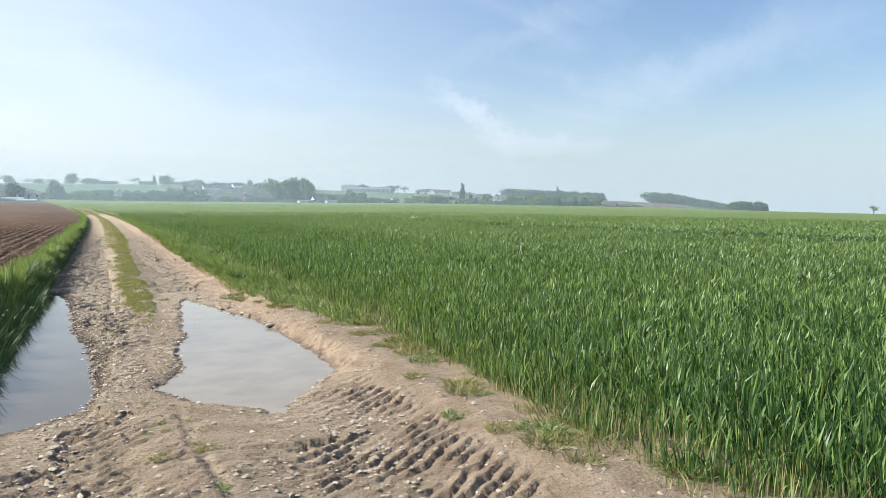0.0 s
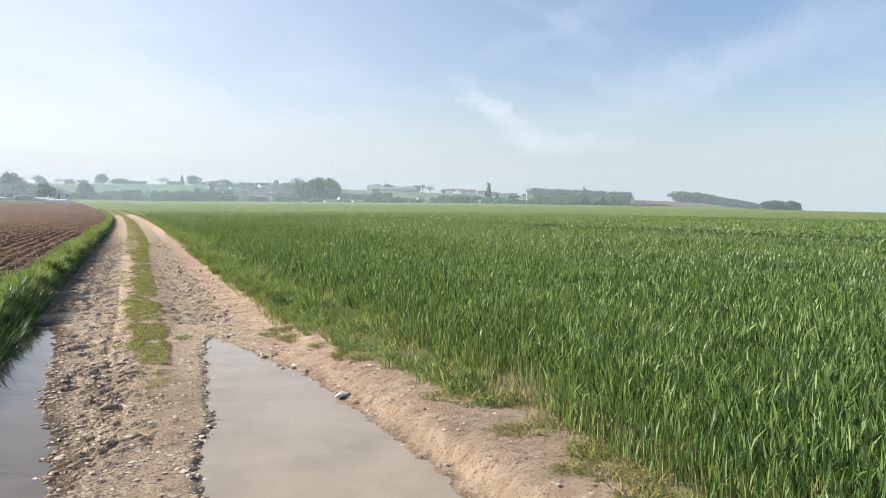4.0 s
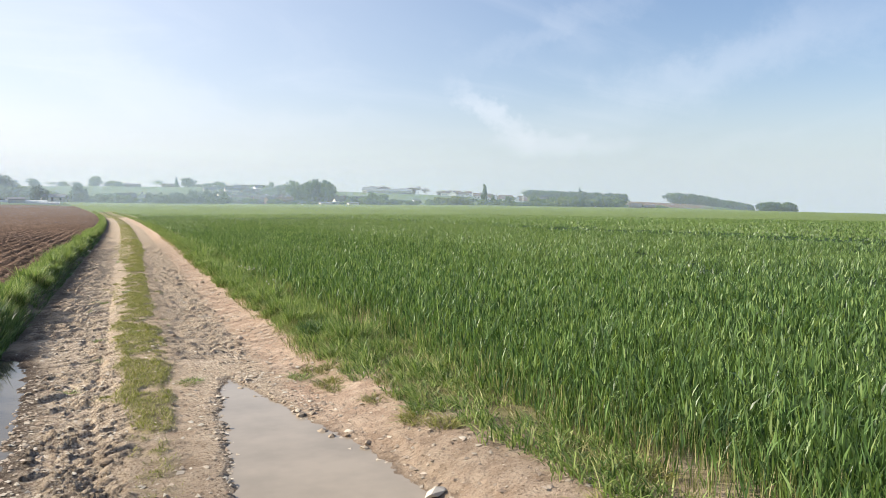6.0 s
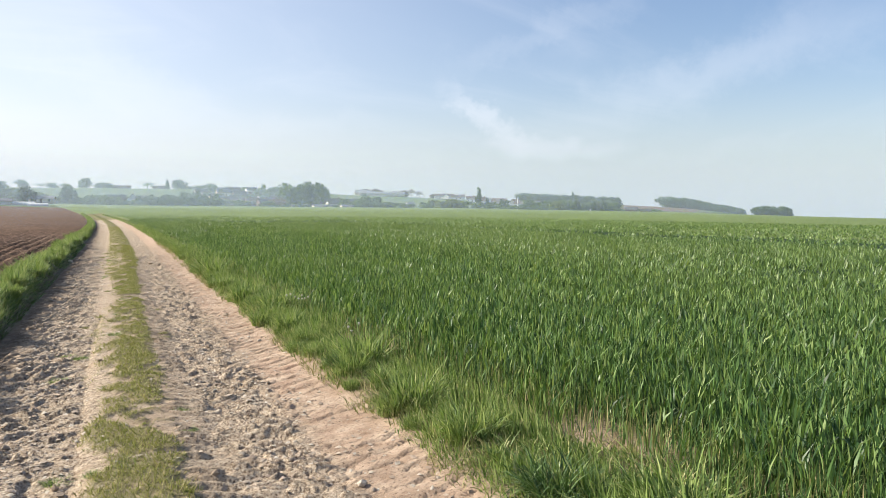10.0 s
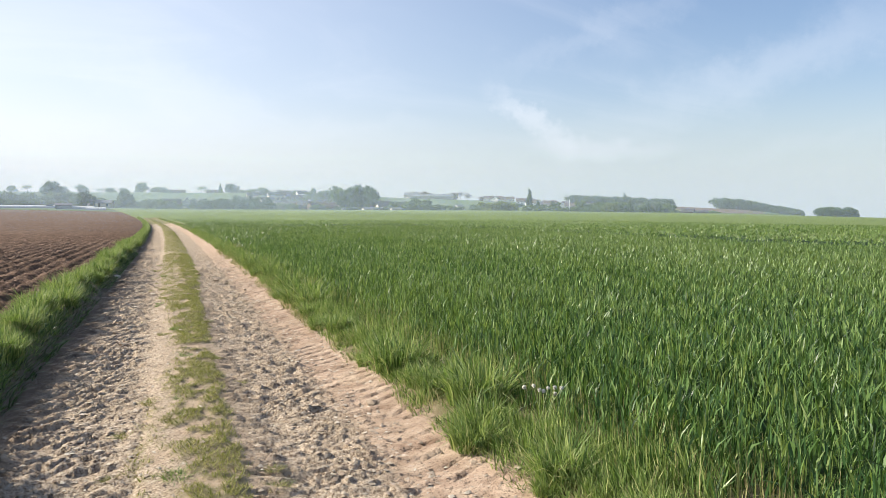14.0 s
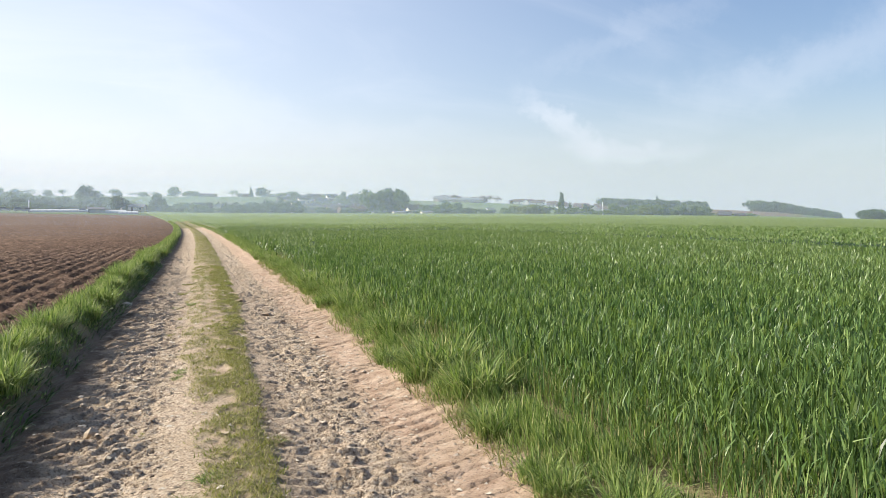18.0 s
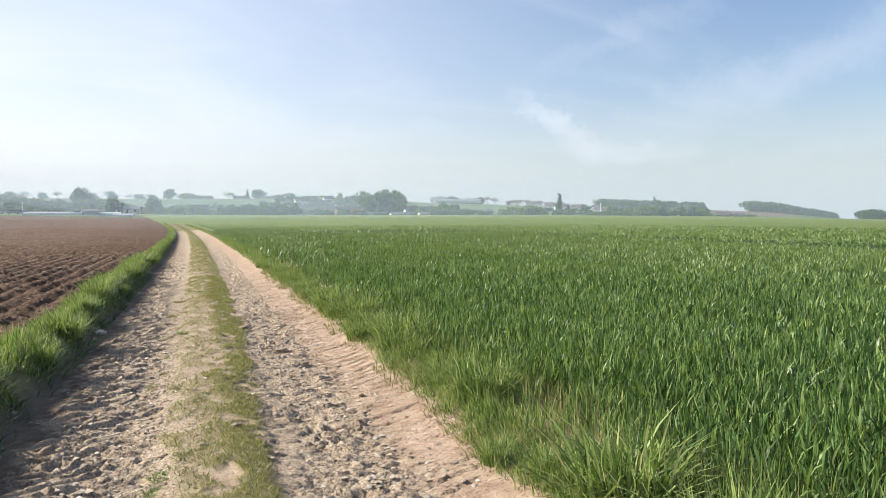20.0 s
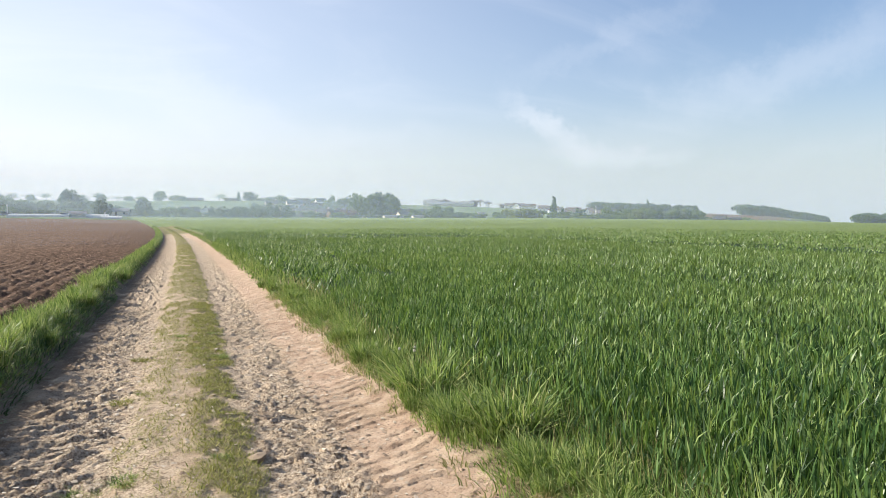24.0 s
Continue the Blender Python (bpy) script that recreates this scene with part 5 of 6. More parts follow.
def house(x, y, length, depth, eaves, ridge, turn, wall_mat, roof_mat, label, windows=4, chimney=True, lift=0.0, name="house", floors=1):
    """Gabled building, its long side facing the track: walls, roof slabs, framed windows, a door, a chimney."""
    root = new(name)
    root.location = (x, y, stand(x, y, 0.3) + lift)
    root.rotation_euler = (0, 0, radians(turn))
    tagged(root, label, name.replace("_", " "), "village buildings")
    L, D = length / 2, depth / 2
    bm = bmesh.new()
    a = [bm.verts.new(p) for p in ((-L, -D, 0), (L, -D, 0), (L, D, 0), (-L, D, 0), (-L, -D, eaves), (L, -D, eaves), (L, D, eaves), (-L, D, eaves), (-L, 0, ridge), (L, 0, ridge))]
    for q in ((0, 1, 5, 4), (1, 2, 6, 9, 5), (2, 3, 7, 6), (3, 0, 4, 8, 7), (4, 5, 9, 8), (6, 7, 8, 9), (3, 2, 1, 0)):
        bm.faces.new([a[i] for i in q])
    part("wall", bm, wall_mat, root)
    for s in (-1, 1):
        bm = bmesh.new()
        o, t = 0.45, 0.16
        k = (ridge - eaves) / D
        ye, ze = s * (D + o), eaves - o * k
        vs = [bm.verts.new(p) for p in ((-L - o, ye, ze + 0.05), (L + o, ye, ze + 0.05), (L + o, 0, ridge + 0.05), (-L - o, 0, ridge + 0.05),
                                        (-L - o, ye, ze + 0.05 + t), (L + o, ye, ze + 0.05 + t), (L + o, 0, ridge + 0.05 + t), (-L - o, 0, ridge + 0.05 + t))]
        for q in ((3, 2, 1, 0), (4, 5, 6, 7), (0, 1, 5, 4), (1, 2, 6, 5), (2, 3, 7, 6), (3, 0, 4, 7)):
            bm.faces.new([vs[i] for i in q])
        bmesh.ops.recalc_face_normals(bm, faces=bm.faces)
        part("roof", bm, roof_mat, root)
    for f in range(floors):
        z = 0.9 + f * 2.7
        if z + 1.3 > eaves:
            break
        for i in range(windows):
            cx = -L + length * (i + 0.5) / windows
            if f == 0 and i == windows // 2:
                part("door", box((cx - 0.5, -D - 0.06, 0.3), (cx + 0.5, -D + 0.02, 2.35)), M_DOOR, root)
                continue
            fr = part("window", box((cx - 0.65, -D - 0.07, z), (cx + 0.65, -D + 0.02, z + 1.3)), M_FRAME, root)
            part("pane", box((cx - 0.53, -D - 0.085, z + 0.12), (cx + 0.53, -D - 0.06, z + 1.18)), M_PANE, fr)
    if chimney:
        part("chimney", box((L * 0.5 - 0.4, -0.4, ridge - 0.8), (L * 0.5 + 0.4, 0.4, ridge + 1.1)), M_BRICKW, root)
    return root


def crown_mesh(seed, kind, mat):
    """Leaf clumps in a unit tree: 1 m high, 1 m wide, its foot at 0."""
    g = np.random.default_rng(seed)
    if kind == "round":
        lobes = [(g.normal(0, 0.15), g.normal(0, 0.15), z, (0.17 + 0.12 * (1 - abs(z - 0.42) * 1.6)) * g.uniform(0.85, 1.15)) for z in np.linspace(0.18, 0.80, 15)]
    elif kind == "bush":
        lobes = [(g.normal(0, 0.23), g.normal(0, 0.2), g.uniform(0.12, 0.70), g.uniform(0.18, 0.30)) for _ in range(13)]
    elif kind == "poplar":
        lobes = [(g.normal(0, 0.06), g.normal(0, 0.06), z, 0.36 * (1 - abs(z - 0.42) * 1.3)) for z in np.linspace(0.14, 0.92, 11)]
    elif kind == "conifer":
        lobes = [(g.normal(0, 0.03), g.normal(0, 0.03), z, 0.46 * (1 - z) + 0.03) for z in np.linspace(0.10, 0.95, 12)]
    else:
        lobes = [(g.normal(0, 0.22), g.normal(0, 0.2), g.uniform(0.35, 0.85), g.uniform(0.12, 0.22)) for _ in range(9)]
    per = 20 if kind == "sparse" else 34
    c, q = [], []
    for lx, ly, lz, lr in lobes:
        d = g.normal(0, 1, (per, 3))
        d /= np.linalg.norm(d, axis=1)[:, None]
        p = np.array([lx, ly, lz]) + d * (lr * g.uniform(0.55, 1.05, per))[:, None] * np.array([1, 1, 0.8 if kind not in ("poplar", "conifer") else 0.45])
        c.append(p)
        q.append(np.full(per, lr * (0.34 if kind != "sparse" else 0.26)))
    c, q = np.concatenate(c), np.concatenate(q) * g.uniform(0.6, 1.3, sum(map(len, q)))
    keep = c[:, 2] > 0.02
    c, q = c[keep], q[keep]
    n = len(c)
    e1 = g.normal(0, 1, (n, 3)); e1 /= np.linalg.norm(e1, axis=1)[:, None]
    e2 = np.cross(e1, g.normal(0, 1, (n, 3))); e2 /= np.linalg.norm(e2, axis=1)[:, None]
    k = np.array([(1, 0.15), (-0.1, 0.85), (-0.95, -0.1), (0.15, -0.9)])
    v = c[:, None] + q[:, None, None] * (e1[:, None] * k[None, :, :1] + e2[:, None] * k[None, :, 1:]) * g.uniform(0.7, 1.3, (n, 4, 1))
    f = np.array([(0, 1, 2), (0, 2, 3)])
    return fast_mesh("crown", v.reshape(-1, 3), (np.arange(n)[:, None, None] * 4 + f[None]).reshape(-1, 3), mat)


def trunk_mesh(kind):
    bm = bmesh.new()
    top = {"round": 0.62, "bush": 0.4, "poplar": 0.85, "conifer": 0.9, "sparse": 0.75}[kind]

    def limb(p0, p1, r0, r1):
        d = (Vector(p1) - Vector(p0)).normalized()
        e = d.orthogonal().normalized()
        f = d.cross(e)
        a = [[bm.verts.new(Vector(p) + (e * math.cos(t) + f * math.sin(t)) * r) for t in (0, 1.257, 2.513, 3.77, 5.027)] for p, r in ((p0, r0), (p1, r1))]
        for i in range(5):
            bm.faces.new((a[0][i], a[0][(i + 1) % 5], a[1][(i + 1) % 5], a[1][i]))

    limb((0, 0, -0.03), (0.01, 0.01, top), 0.032, 0.010)
    if kind in ("round", "sparse", "bush"):
        for i in range(5):
            t = i * 1.3
            limb((0, 0, top * (0.4 + 0.1 * i)), (math.cos(t) * 0.28, math.sin(t) * 0.28, top * (0.75 + 0.1 * i)), 0.014, 0.004)
    return bm_mesh("trunk", bm, M_BARK)


LEAVES = {"a": M_LEAF_A, "b": M_LEAF_B, "c": M_LEAF_C, "d": M_LEAF_D}
CROWNS, TRUNKS = {}, {k: trunk_mesh(k) for k in ("round", "bush", "poplar", "conifer", "sparse")}
_tree_no = itertools.count()


def tree(x, y, width, height, kind="round", leaf="a", lift=0.0, name="tree", label="", group="trees round the village"):
    i = next(_tree_no)
    key = (kind, leaf, i % 3)
    if key not in CROWNS:
        CROWNS[key] = crown_mesh(1000 + 37 * len(CROWNS), kind, LEAVES[leaf])
    root = new(name)
    root.matrix_basis = Matrix.LocRotScale((x, y, stand(x, y, 0.2) + lift), Euler((0, 0, i * 2.1)), (width * 1.3, width * 1.3, height * 1.12))
    words = {"round": "broad leafy tree in hazy spring green", "bush": "dense rounded bush in hazy green", "poplar": "slim upright dark green poplar",
             "conifer": "pointed dark green conifer", "sparse": "thinly leaved tree on the skyline"}
    tagged(root, label or words[kind], "bush" if kind == "bush" else "tree", group)
    part("trunk", TRUNKS[kind], None, root)
    part("crown", CROWNS[key], None, root)
    return root


def at(az, r):
    return r * math.sin(radians(az)), r * math.cos(radians(az))


def belt(az0, az1, r, count, width, height, kind, leaf, seed, group, deep=20.0, name="tree"):
    """A run of trees or bushes side by side."""
    g = random.Random(seed)
    for i in range(count):
        a = az0 + (az1 - az0) * (i + g.uniform(0.1, 0.9)) / count
        x, y = at(a, r + g.uniform(-deep, deep))
        tree(x, y, width * g.uniform(0.75, 1.3), height * g.uniform(0.75, 1.2), kind, leaf, name=name, group=group)


def wood(name, az0, az1, r, deep, count, h0, h1, label, seed):
    """A far wood as one mass of clumped crowns with an uneven edge, on trunks."""
    g = np.random.default_rng(seed)
    src = [crown_mesh(300 + k, "bush", M_LEAF_B) for k in range(3)]
    data = []
    for me in src:
        co = np.empty(len(me.vertices) * 3, np.float32)
        me.vertices.foreach_get("co", co)
        ix = np.empty(len(me.loops), np.int32)
        me.loops.foreach_get("vertex_index", ix)
        data.append((co.reshape(-1, 3), ix.reshape(-1, 3)))
    root = new(name)
    tagged(root, label, "wood", kind="stuff")
    vs, fs, base = [], [], 0
    bm = bmesh.new()
    for i in range(count):
        t = (i + g.random()) / count
        a = az0 + (az1 - az0) * t
        x, y = at(a, r + g.uniform(0, deep))
        z = stand(x, y, 0.3)
        h = (h0 + (h1 - h0) * t) * g.uniform(0.82, 1.12)
        co, f = data[i % 3]
        keep = f
        w = h * g.uniform(0.75, 1.0)
        vs.append(co * np.array([w, w, h]) + np.array([x, y, z]))
        fs.append(keep + base)
        base += len(co)
        box_bm(bm, (x - 0.25, y - 0.25, z - 0.5), (x + 0.25, y + 0.25, z + h * 0.6))
    part("crown", fast_mesh("crown", np.concatenate(vs), np.concatenate(fs), M_LEAF_B), None, root)
    part("trunk", bm, M_BARK, root)


# skyline of the hill, from the left
for _az, _w, _h, _kd in ((-12.6, 12, 9, "round"), (-11.6, 9, 8, "round"), (-10.9, 14, 9, "sparse"), (-9.8, 10, 7, "round"), (-8.9, 13, 8, "sparse"),
                         (-7.9, 11, 7, "round"), (-6.9, 14, 7, "round"), (-5.6, 11, 9, "round"), (-4.6, 10, 6, "sparse"), (-3.9, 12, 6, "round"), (-3.0, 10, 5.5, "round")):
    tree(*at(_az, 1040), _w, _h, _kd, "a", group="trees on the skyline")
tree(-34.1, 1039, 15, 12.5, "round", "a", group="trees on the skyline")
tree(-16.0, 1040, 13, 7.5, "round", "c", group="trees on the skyline")
tree(-6.0, 1040, 8, 7.0, "round", "a", group="trees on the skyline")
tree(37.7, 1039, 14, 10.0, "sparse", "a", group="trees on the skyline")
tree(61.5, 1038, 5.5, 13.0, "conifer", "b", group="trees on the skyline")
tree(75.4, 1037, 14, 12.2, "round", "b", group="trees on the skyline")
tree(88.0, 1036, 9, 5.0, "bush", "a", group="trees on the skyline", name="bush")
for _az, _w, _h, _kd in ((5.6, 13, 7, "round"), (6.5, 12, 9, "round"), (7.4, 10, 8, "sparse"), (8.8, 12, 7, "round"), (10.0, 8, 10.5, "poplar"), (11.3, 12, 8, "sparse"), (12.3, 11, 9, "round")):
    tree(*at(_az, 930), _w, _h, _kd, "a", group="trees on the skyline")
house(8.0, 1040, 20, 8, 2.4, 4.6, 2, M_TIMBER, M_BROWNROOF, "long low dark barn on the skyline", 2, False, name="barn")
house(52.0, 1040, 16, 8, 2.6, 4.8, 4, M_TIMBER, M_BROWNROOF, "low dark-roofed barn on the skyline", 2, False, name="barn")

# lower village, left to right
house(0.7, 640, 14, 8, 4.0, 7.2, 4, M_BRICKW, M_SLATE, "brick house with a dark slate roof", 4, True, 1.2)
house(-8.0, 642, 5, 7, 4.2, 7.4, 92, M_CREAM, M_SLATE, "cream gabled annexe of a dark-roofed house", 1, False, 1.2)
house(12.4, 640, 9, 8, 4.2, 7.6, 86, M_WHITE, M_SLATE, "white-gabled house with a dark roof", 2, True, 1.2)
house(20.0, 652, 10, 8, 4.0, 7.0, 5, M_BRICKW, M_SLATE, "brown brick house half hidden by bushes", 3, True, 0.6)
house(49.0, 700, 13, 8, 4.0, 7.4, 8, M_CREAM, M_GREYROOF, "pale house with a light grey roof", 4, True)
house(100.8, 794, 15, 8, 4.6, 8.4, 6, M_CREAM, M_SLATE, "cream house with a dark roof on the slope", 4, True, 2.5, floors=2)
house(111.5, 760, 13, 8, 4.4, 8.0, 10, M_BRICKW, M_SLATE, "brick house with a dark roof on the slope", 4, True, 2.0)
house(99.0, 690, 12, 8, 4.2, 7.6, 8, M_TIMBER, M_SLATE, "dark timber-clad house with a slate roof", 3, True, 1.5)
house(113.0, 668, 9, 8, 4.4, 7.8, 84, M_WHITE, M_SLATE, "white-gabled house among trees", 2, True, 1.0)
house(128.0, 720, 14, 8, 4.4, 8.0, 12, M_CREAM, M_BROWNROOF, "cream house with a brown tile roof", 4, True, 2.0, floors=2)
house(104.0, 640, 12, 8, 4.0, 7.0, 8, M_BRICKW, M_BROWNROOF, "low brick house with a brown roof", 4, True, 0.6)
house(138.0, 645, 34, 10, 4.2, 8.2, 12, M_BRICKW, M_BROWNROOF, "long dark brick farm range with a brown roof", 8, False, 0.2)
house(131.5, 636, 5, 8, 5.5, 9.0, 100, M_CREAM, M_BROWNROOF, "tall pale gable of the farm range", 1, False, 0.2)
house(152.0, 636, 14, 6, 2.6, 4.2, 12, M_WHITE, M_GREYROOF, "low white outbuilding by the hedge", 4, False)
house(161.6, 598, 12, 7, 3.0, 5.6, 10, M_CREAM, M_SLATE, "cream house with a steep slate roof", 4, True, 0.3)
house(172.0, 622, 8, 7, 3.6, 6.4, 16, M_WHITE, M_SLATE, "small white house with a dark roof", 2, True, 0.3)
house(321.8, 947, 60, 14, 3.0, 5.6, -14, M_CREAM, M_GREYROOF, "long pale barn with a grey sheet roof", 9, False, 0.8, name="barn")
house(300.0, 962, 18, 12, 3.4, 7.2, -26, M_CREAM, M_GREYROOF, "cream farm building with a grey roof", 3, False, 0.8, name="barn")
house(386.0, 872, 12, 8, 3.4, 5.9, -30, M_WHITE, M_REDROOF, "white house with a red tile roof", 4, True, 1.2, floors=2)
house(399.0, 864, 9, 8, 3.4, 5.8, -22, M_WHITE, M_REDROOF, "white house with a red tile roof", 3, True, 1.2, floors=2)
house(388.0, 812, 11, 8, 3.3, 5.5, -32, M_WHITE, M_REDROOF, "white house with a red tile roof", 3, True, 1.0, floors=2)
house(397.0, 800, 8, 7, 3.0, 5.0, -20, M_WHITE, M_BROWNROOF, "white gabled house with a brown roof", 2, True, 1.0)
house(371.0, 709, 14, 8, 3.1, 5.2, -24, M_WHITE, M_REDROOF, "white house with a long red roof", 4, True, 2.2, floors=2)
house(356.0, 720, 12, 8, 3.0, 5.0, -34, M_CREAM, M_REDROOF, "cream house with a red tile roof", 4, True, 2.0)
house(388.0, 705, 8, 8, 3.0, 5.3, -20, M_WHITE, M_BROWNROOF, "white gabled house with a brown roof", 2, True, 1.8)
house(404.0, 690, 11, 8, 2.8, 4.8, -36, M_CREAM, M_SLATE, "cream house with a slate roof", 3, True, 1.2)
house(420.0, 640, 9, 8, 2.8, 4.8, -40, M_WHITE, M_SLATE, "white house half hidden by trees", 3, True, 0.6)
for _az, _rr, _len, _turn in ((23.2, 940, 15, -30), (23.7, 930, 10, 50), (24.4, 905, 14, -24), (25.6, 850, 12, -28), (26.3, 800, 13, -20), (26.9, 815, 9, 60), (27.6, 770, 15, -26), (28.6, 740, 10, 56), (29.2, 720, 13, -30)):
    house(*at(_az, _rr), _len, 8, 3.2, 6.0, _turn, M_WHITE, M_BROWNROOF, "white house with a dark brown roof on the slope", 3, True, 1.2)
house(345.2, 515, 10, 6, 2.8, 4.4, -30, M_WHITE, M_SLATE, "low white building with a dark roof among conifers", 3, False, -1.2)
house(338.0, 446, 8, 7, 1.9, 4.0, -44, M_TIMBER, M_SLATE, "small dark-roofed farmhouse at the field's edge", 2, True, -0.4)
house(347.0, 442, 7, 5, 1.5, 2.8, -34, M_TIMBER, M_SLATE, "low dark shed at the field's edge", 1, False, -0.3, name="shed")
house(-36.3, 469, 12, 8, 2.4, 4.0, -4, M_CREAM, M_GREYROOF, "low barn with a pale grey roof", 3, False, 1.0, name="barn")

house(183.0, 612, 9, 7, 3.4, 6.2, 18, M_BRICKW, M_SLATE, "small brick house by the field", 3, True, 0.3)
house(190.5, 640, 10, 8, 3.8, 6.8, 18, M_CREAM, M_BROWNROOF, "cream house with a brown roof", 3, True, 0.4)
house(90.0, 655, 13, 8, 4.0, 7.4, 8, M_TIMBER, M_SLATE, "dark house with a slate roof", 4, True, 0.6)
house(122.0, 650, 11, 8, 4.2, 7.6, 12, M_BRICKW, M_SLATE, "brick house with a slate roof", 4, True, 0.6)
house(84.0, 720, 12, 8, 4.2, 7.6, 8, M_CREAM, M_SLATE, "cream house with a slate roof", 4, True, 1.4, floors=2)
house(79.0, 800, 12, 8, 4.2, 7.6, 6, M_CREAM, M_SLATE, "cream house on the slope", 4, True, 2.0)
house(118.0, 850, 14, 8, 4.2, 7.6, 8, M_BRICKW, M_BROWNROOF, "brick house near the hilltop", 4, True, 2.0)
house(142.0, 880, 12, 8, 4.2, 7.6, 10, M_WHITE, M_SLATE, "white house near the hilltop", 4, True, 1.0)
house(66.0, 640, 10, 7, 3.6, 6.4, 6, M_WHITE, M_SLATE, "low white cottage behind bushes", 3, True, 0.4)
house(243.0, 640, 8, 6, 2.8, 4.6, 22, M_WHITE, M_SLATE, "low white outbuilding among bushes", 2, False, 0.2)

# closely set houses of the old village, down the slope to the field
_g = random.Random(77)
for _az, _rr in ((8.0, 655), (8.5, 742), (8.9, 668), (9.3, 820), (9.6, 705), (10.0, 640), (10.4, 770), (10.7, 690), (11.0, 632), (11.3, 845), (11.6, 735), (12.0, 665), (12.9, 800), (14.6, 640), (15.2, 625), (16.3, 650)):
    _wall, _roof, _words = ((M_BRICKW, M_SLATE, "brown brick house with a dark slate roof"), (M_CREAM, M_SLATE, "cream house with a dark slate roof"),
                            (M_TIMBER, M_BROWNROOF, "dark-walled house with a brown tile roof"), (M_BRICKW, M_BROWNROOF, "brick house with a brown tile roof"))[_g.randrange(4)]
    house(*at(_az, _rr), _g.uniform(9, 14), _g.uniform(6.5, 8), _g.uniform(3.0, 4.2), _g.uniform(5.8, 7.4), _g.choice((4, 10, 16, -8)), _wall, _roof, _words, 3, True, 0.4)
for _az, _rr, _len in ((12.6, 600, 16), (14.4, 598, 20), (16.0, 600, 9)):
    house(*at(_az, _rr), _len, 4, 1.5, 2.3, 12, M_CREAM, M_GREYROOF, "low pale outbuilding along the field's edge", 3, False, 0.2, name="shed")

# trees and bushes of the lower village
belt(-12.5, -8.2, 570, 9, 8.5, 9.5, "round", "a", 1, "trees behind the ploughland")
belt(-13.5, -5.2, 545, 16, 8.5, 7.5, "round", "a", 31, "trees behind the ploughland", 30)
belt(-12.8, -6.0, 500, 12, 7, 4.2, "bush", "a", 32, "bushes behind the ploughland", 14, name="bush")
tree(-73.1, 576, 11, 15.5, "round", "b", 0.8)
tree(-66.0, 590, 9, 10, "round", "a")
belt(-6.4, -0.4, 600, 12, 8, 6.5, "bush", "a", 2, "bushes behind the ploughland", name="bush")
tree(-43.6, 468, 6.5, 9.0, "round", "b")
tree(-28.5, 580, 9, 11.5, "round", "b", 0.5)
belt(-0.4, 2.2, 615, 6, 7, 4.5, "bush", "a", 3, "garden bushes", name="bush")
belt(1.9, 4.6, 600, 8, 9, 8.0, "bush", "b", 4, "dark bushes at the field's edge", 8, name="bush")
belt(4.3, 6.9, 598, 7, 9, 9.0, "bush", "b", 5, "dark bushes at the field's edge", 8, name="bush")
tree(57.0, 597, 10, 11.5, "conifer", "b")
belt(6.5, 11.0, 640, 9, 8, 5.5, "bush", "a", 6, "garden bushes", 25, name="bush")
belt(8.5, 12.5, 700, 7, 11, 10, "round", "a", 7, "garden trees", 25)
tree(128.2, 688, 13, 14, "round", "a", 2.0)
tree(120.0, 700, 10, 12, "round", "a", 2.0)
tree(133.0, 630, 13, 18, "round", "a")
tree(141.0, 626, 14, 19.5, "round", "a")
tree(150.0, 624, 13, 19, "round", "b")
tree(157.5, 620, 11, 18.5, "round", "a")
tree(161.0, 622, 3.5, 17.5, "sparse", "a")
belt(10.5, 15.5, 598, 12, 5, 2.6, "bush", "b", 8, "hedge at the field's edge", 4, name="bush")
belt(15.6, 18.4, 610, 8, 7, 6.5, "bush", "a", 9, "garden bushes", 12, name="bush")
belt(16.5, 18.6, 625, 5, 7, 8.5, "round", "a", 10, "garden trees", 12)
tree(*at(19.2, 600), 4.5, 5.0, "conifer", "b")
belt(18.6, 22.6, 600, 6, 6, 4.8, "bush", "a", 11, "bushes at the field's edge", 10, name="bush")
belt(17.3, 20.6, 1038, 10, 13, 8.5, "round", "d", 12, "bare trees behind the barn", 8)
tree(*at(21.0, 1000), 13, 10.5, "sparse", "d")
tree(*at(21.6, 1000), 11, 9.5, "sparse", "d")
tree(*at(22.6, 990), 6, 5.5, "round", "d")
tree(*at(23.1, 985), 5, 5.0, "round", "d")
belt(22.6, 24.6, 600, 8, 8, 7.0, "bush", "c", 13, "pale bushes at the field's edge", 8, name="bush")
belt(24.8, 28.4, 620, 4, 7, 5.5, "bush", "a", 14, "bushes at the field's edge", 12, name="bush")
tree(280.4, 575, 4.8, 17.5, "poplar", "b", -0.8)
tree(289.0, 577, 5.5, 10.5, "conifer", "b", -1.0)
tree(304.0, 575, 6.5, 9.0, "round", "b", -1.0)
belt(28.2, 31.5, 600, 6, 6, 4.6, "bush", "a", 15, "bushes at the field's edge", 10, name="bush")
tree(315.9, 510, 10.5, 8.2, "round", "c", -1.2)
tree(323.0, 515, 8.5, 7.4, "round", "c", -1.2)
tree(328.5, 502, 4.6, 11.0, "conifer", "b", -1.5)
tree(331.5, 503, 4.4, 10.0, "conifer", "b", -1.5)
tree(339.8, 494.5, 5.2, 9.0, "poplar", "b", -1.5)
tree(346.4, 490, 5.6, 8.2, "poplar", "b", -1.5)
tree(360.0, 492, 4.0, 4.5, "bush", "a", -1.0, name="bush")
tree(378.0, 470, 5.0, 3.2, "bush", "a", -0.5, name="bush")
belt(29.6, 33.0, 640, 9, 9, 7.5, "round", "a", 41, "trees below the ridge", 25)
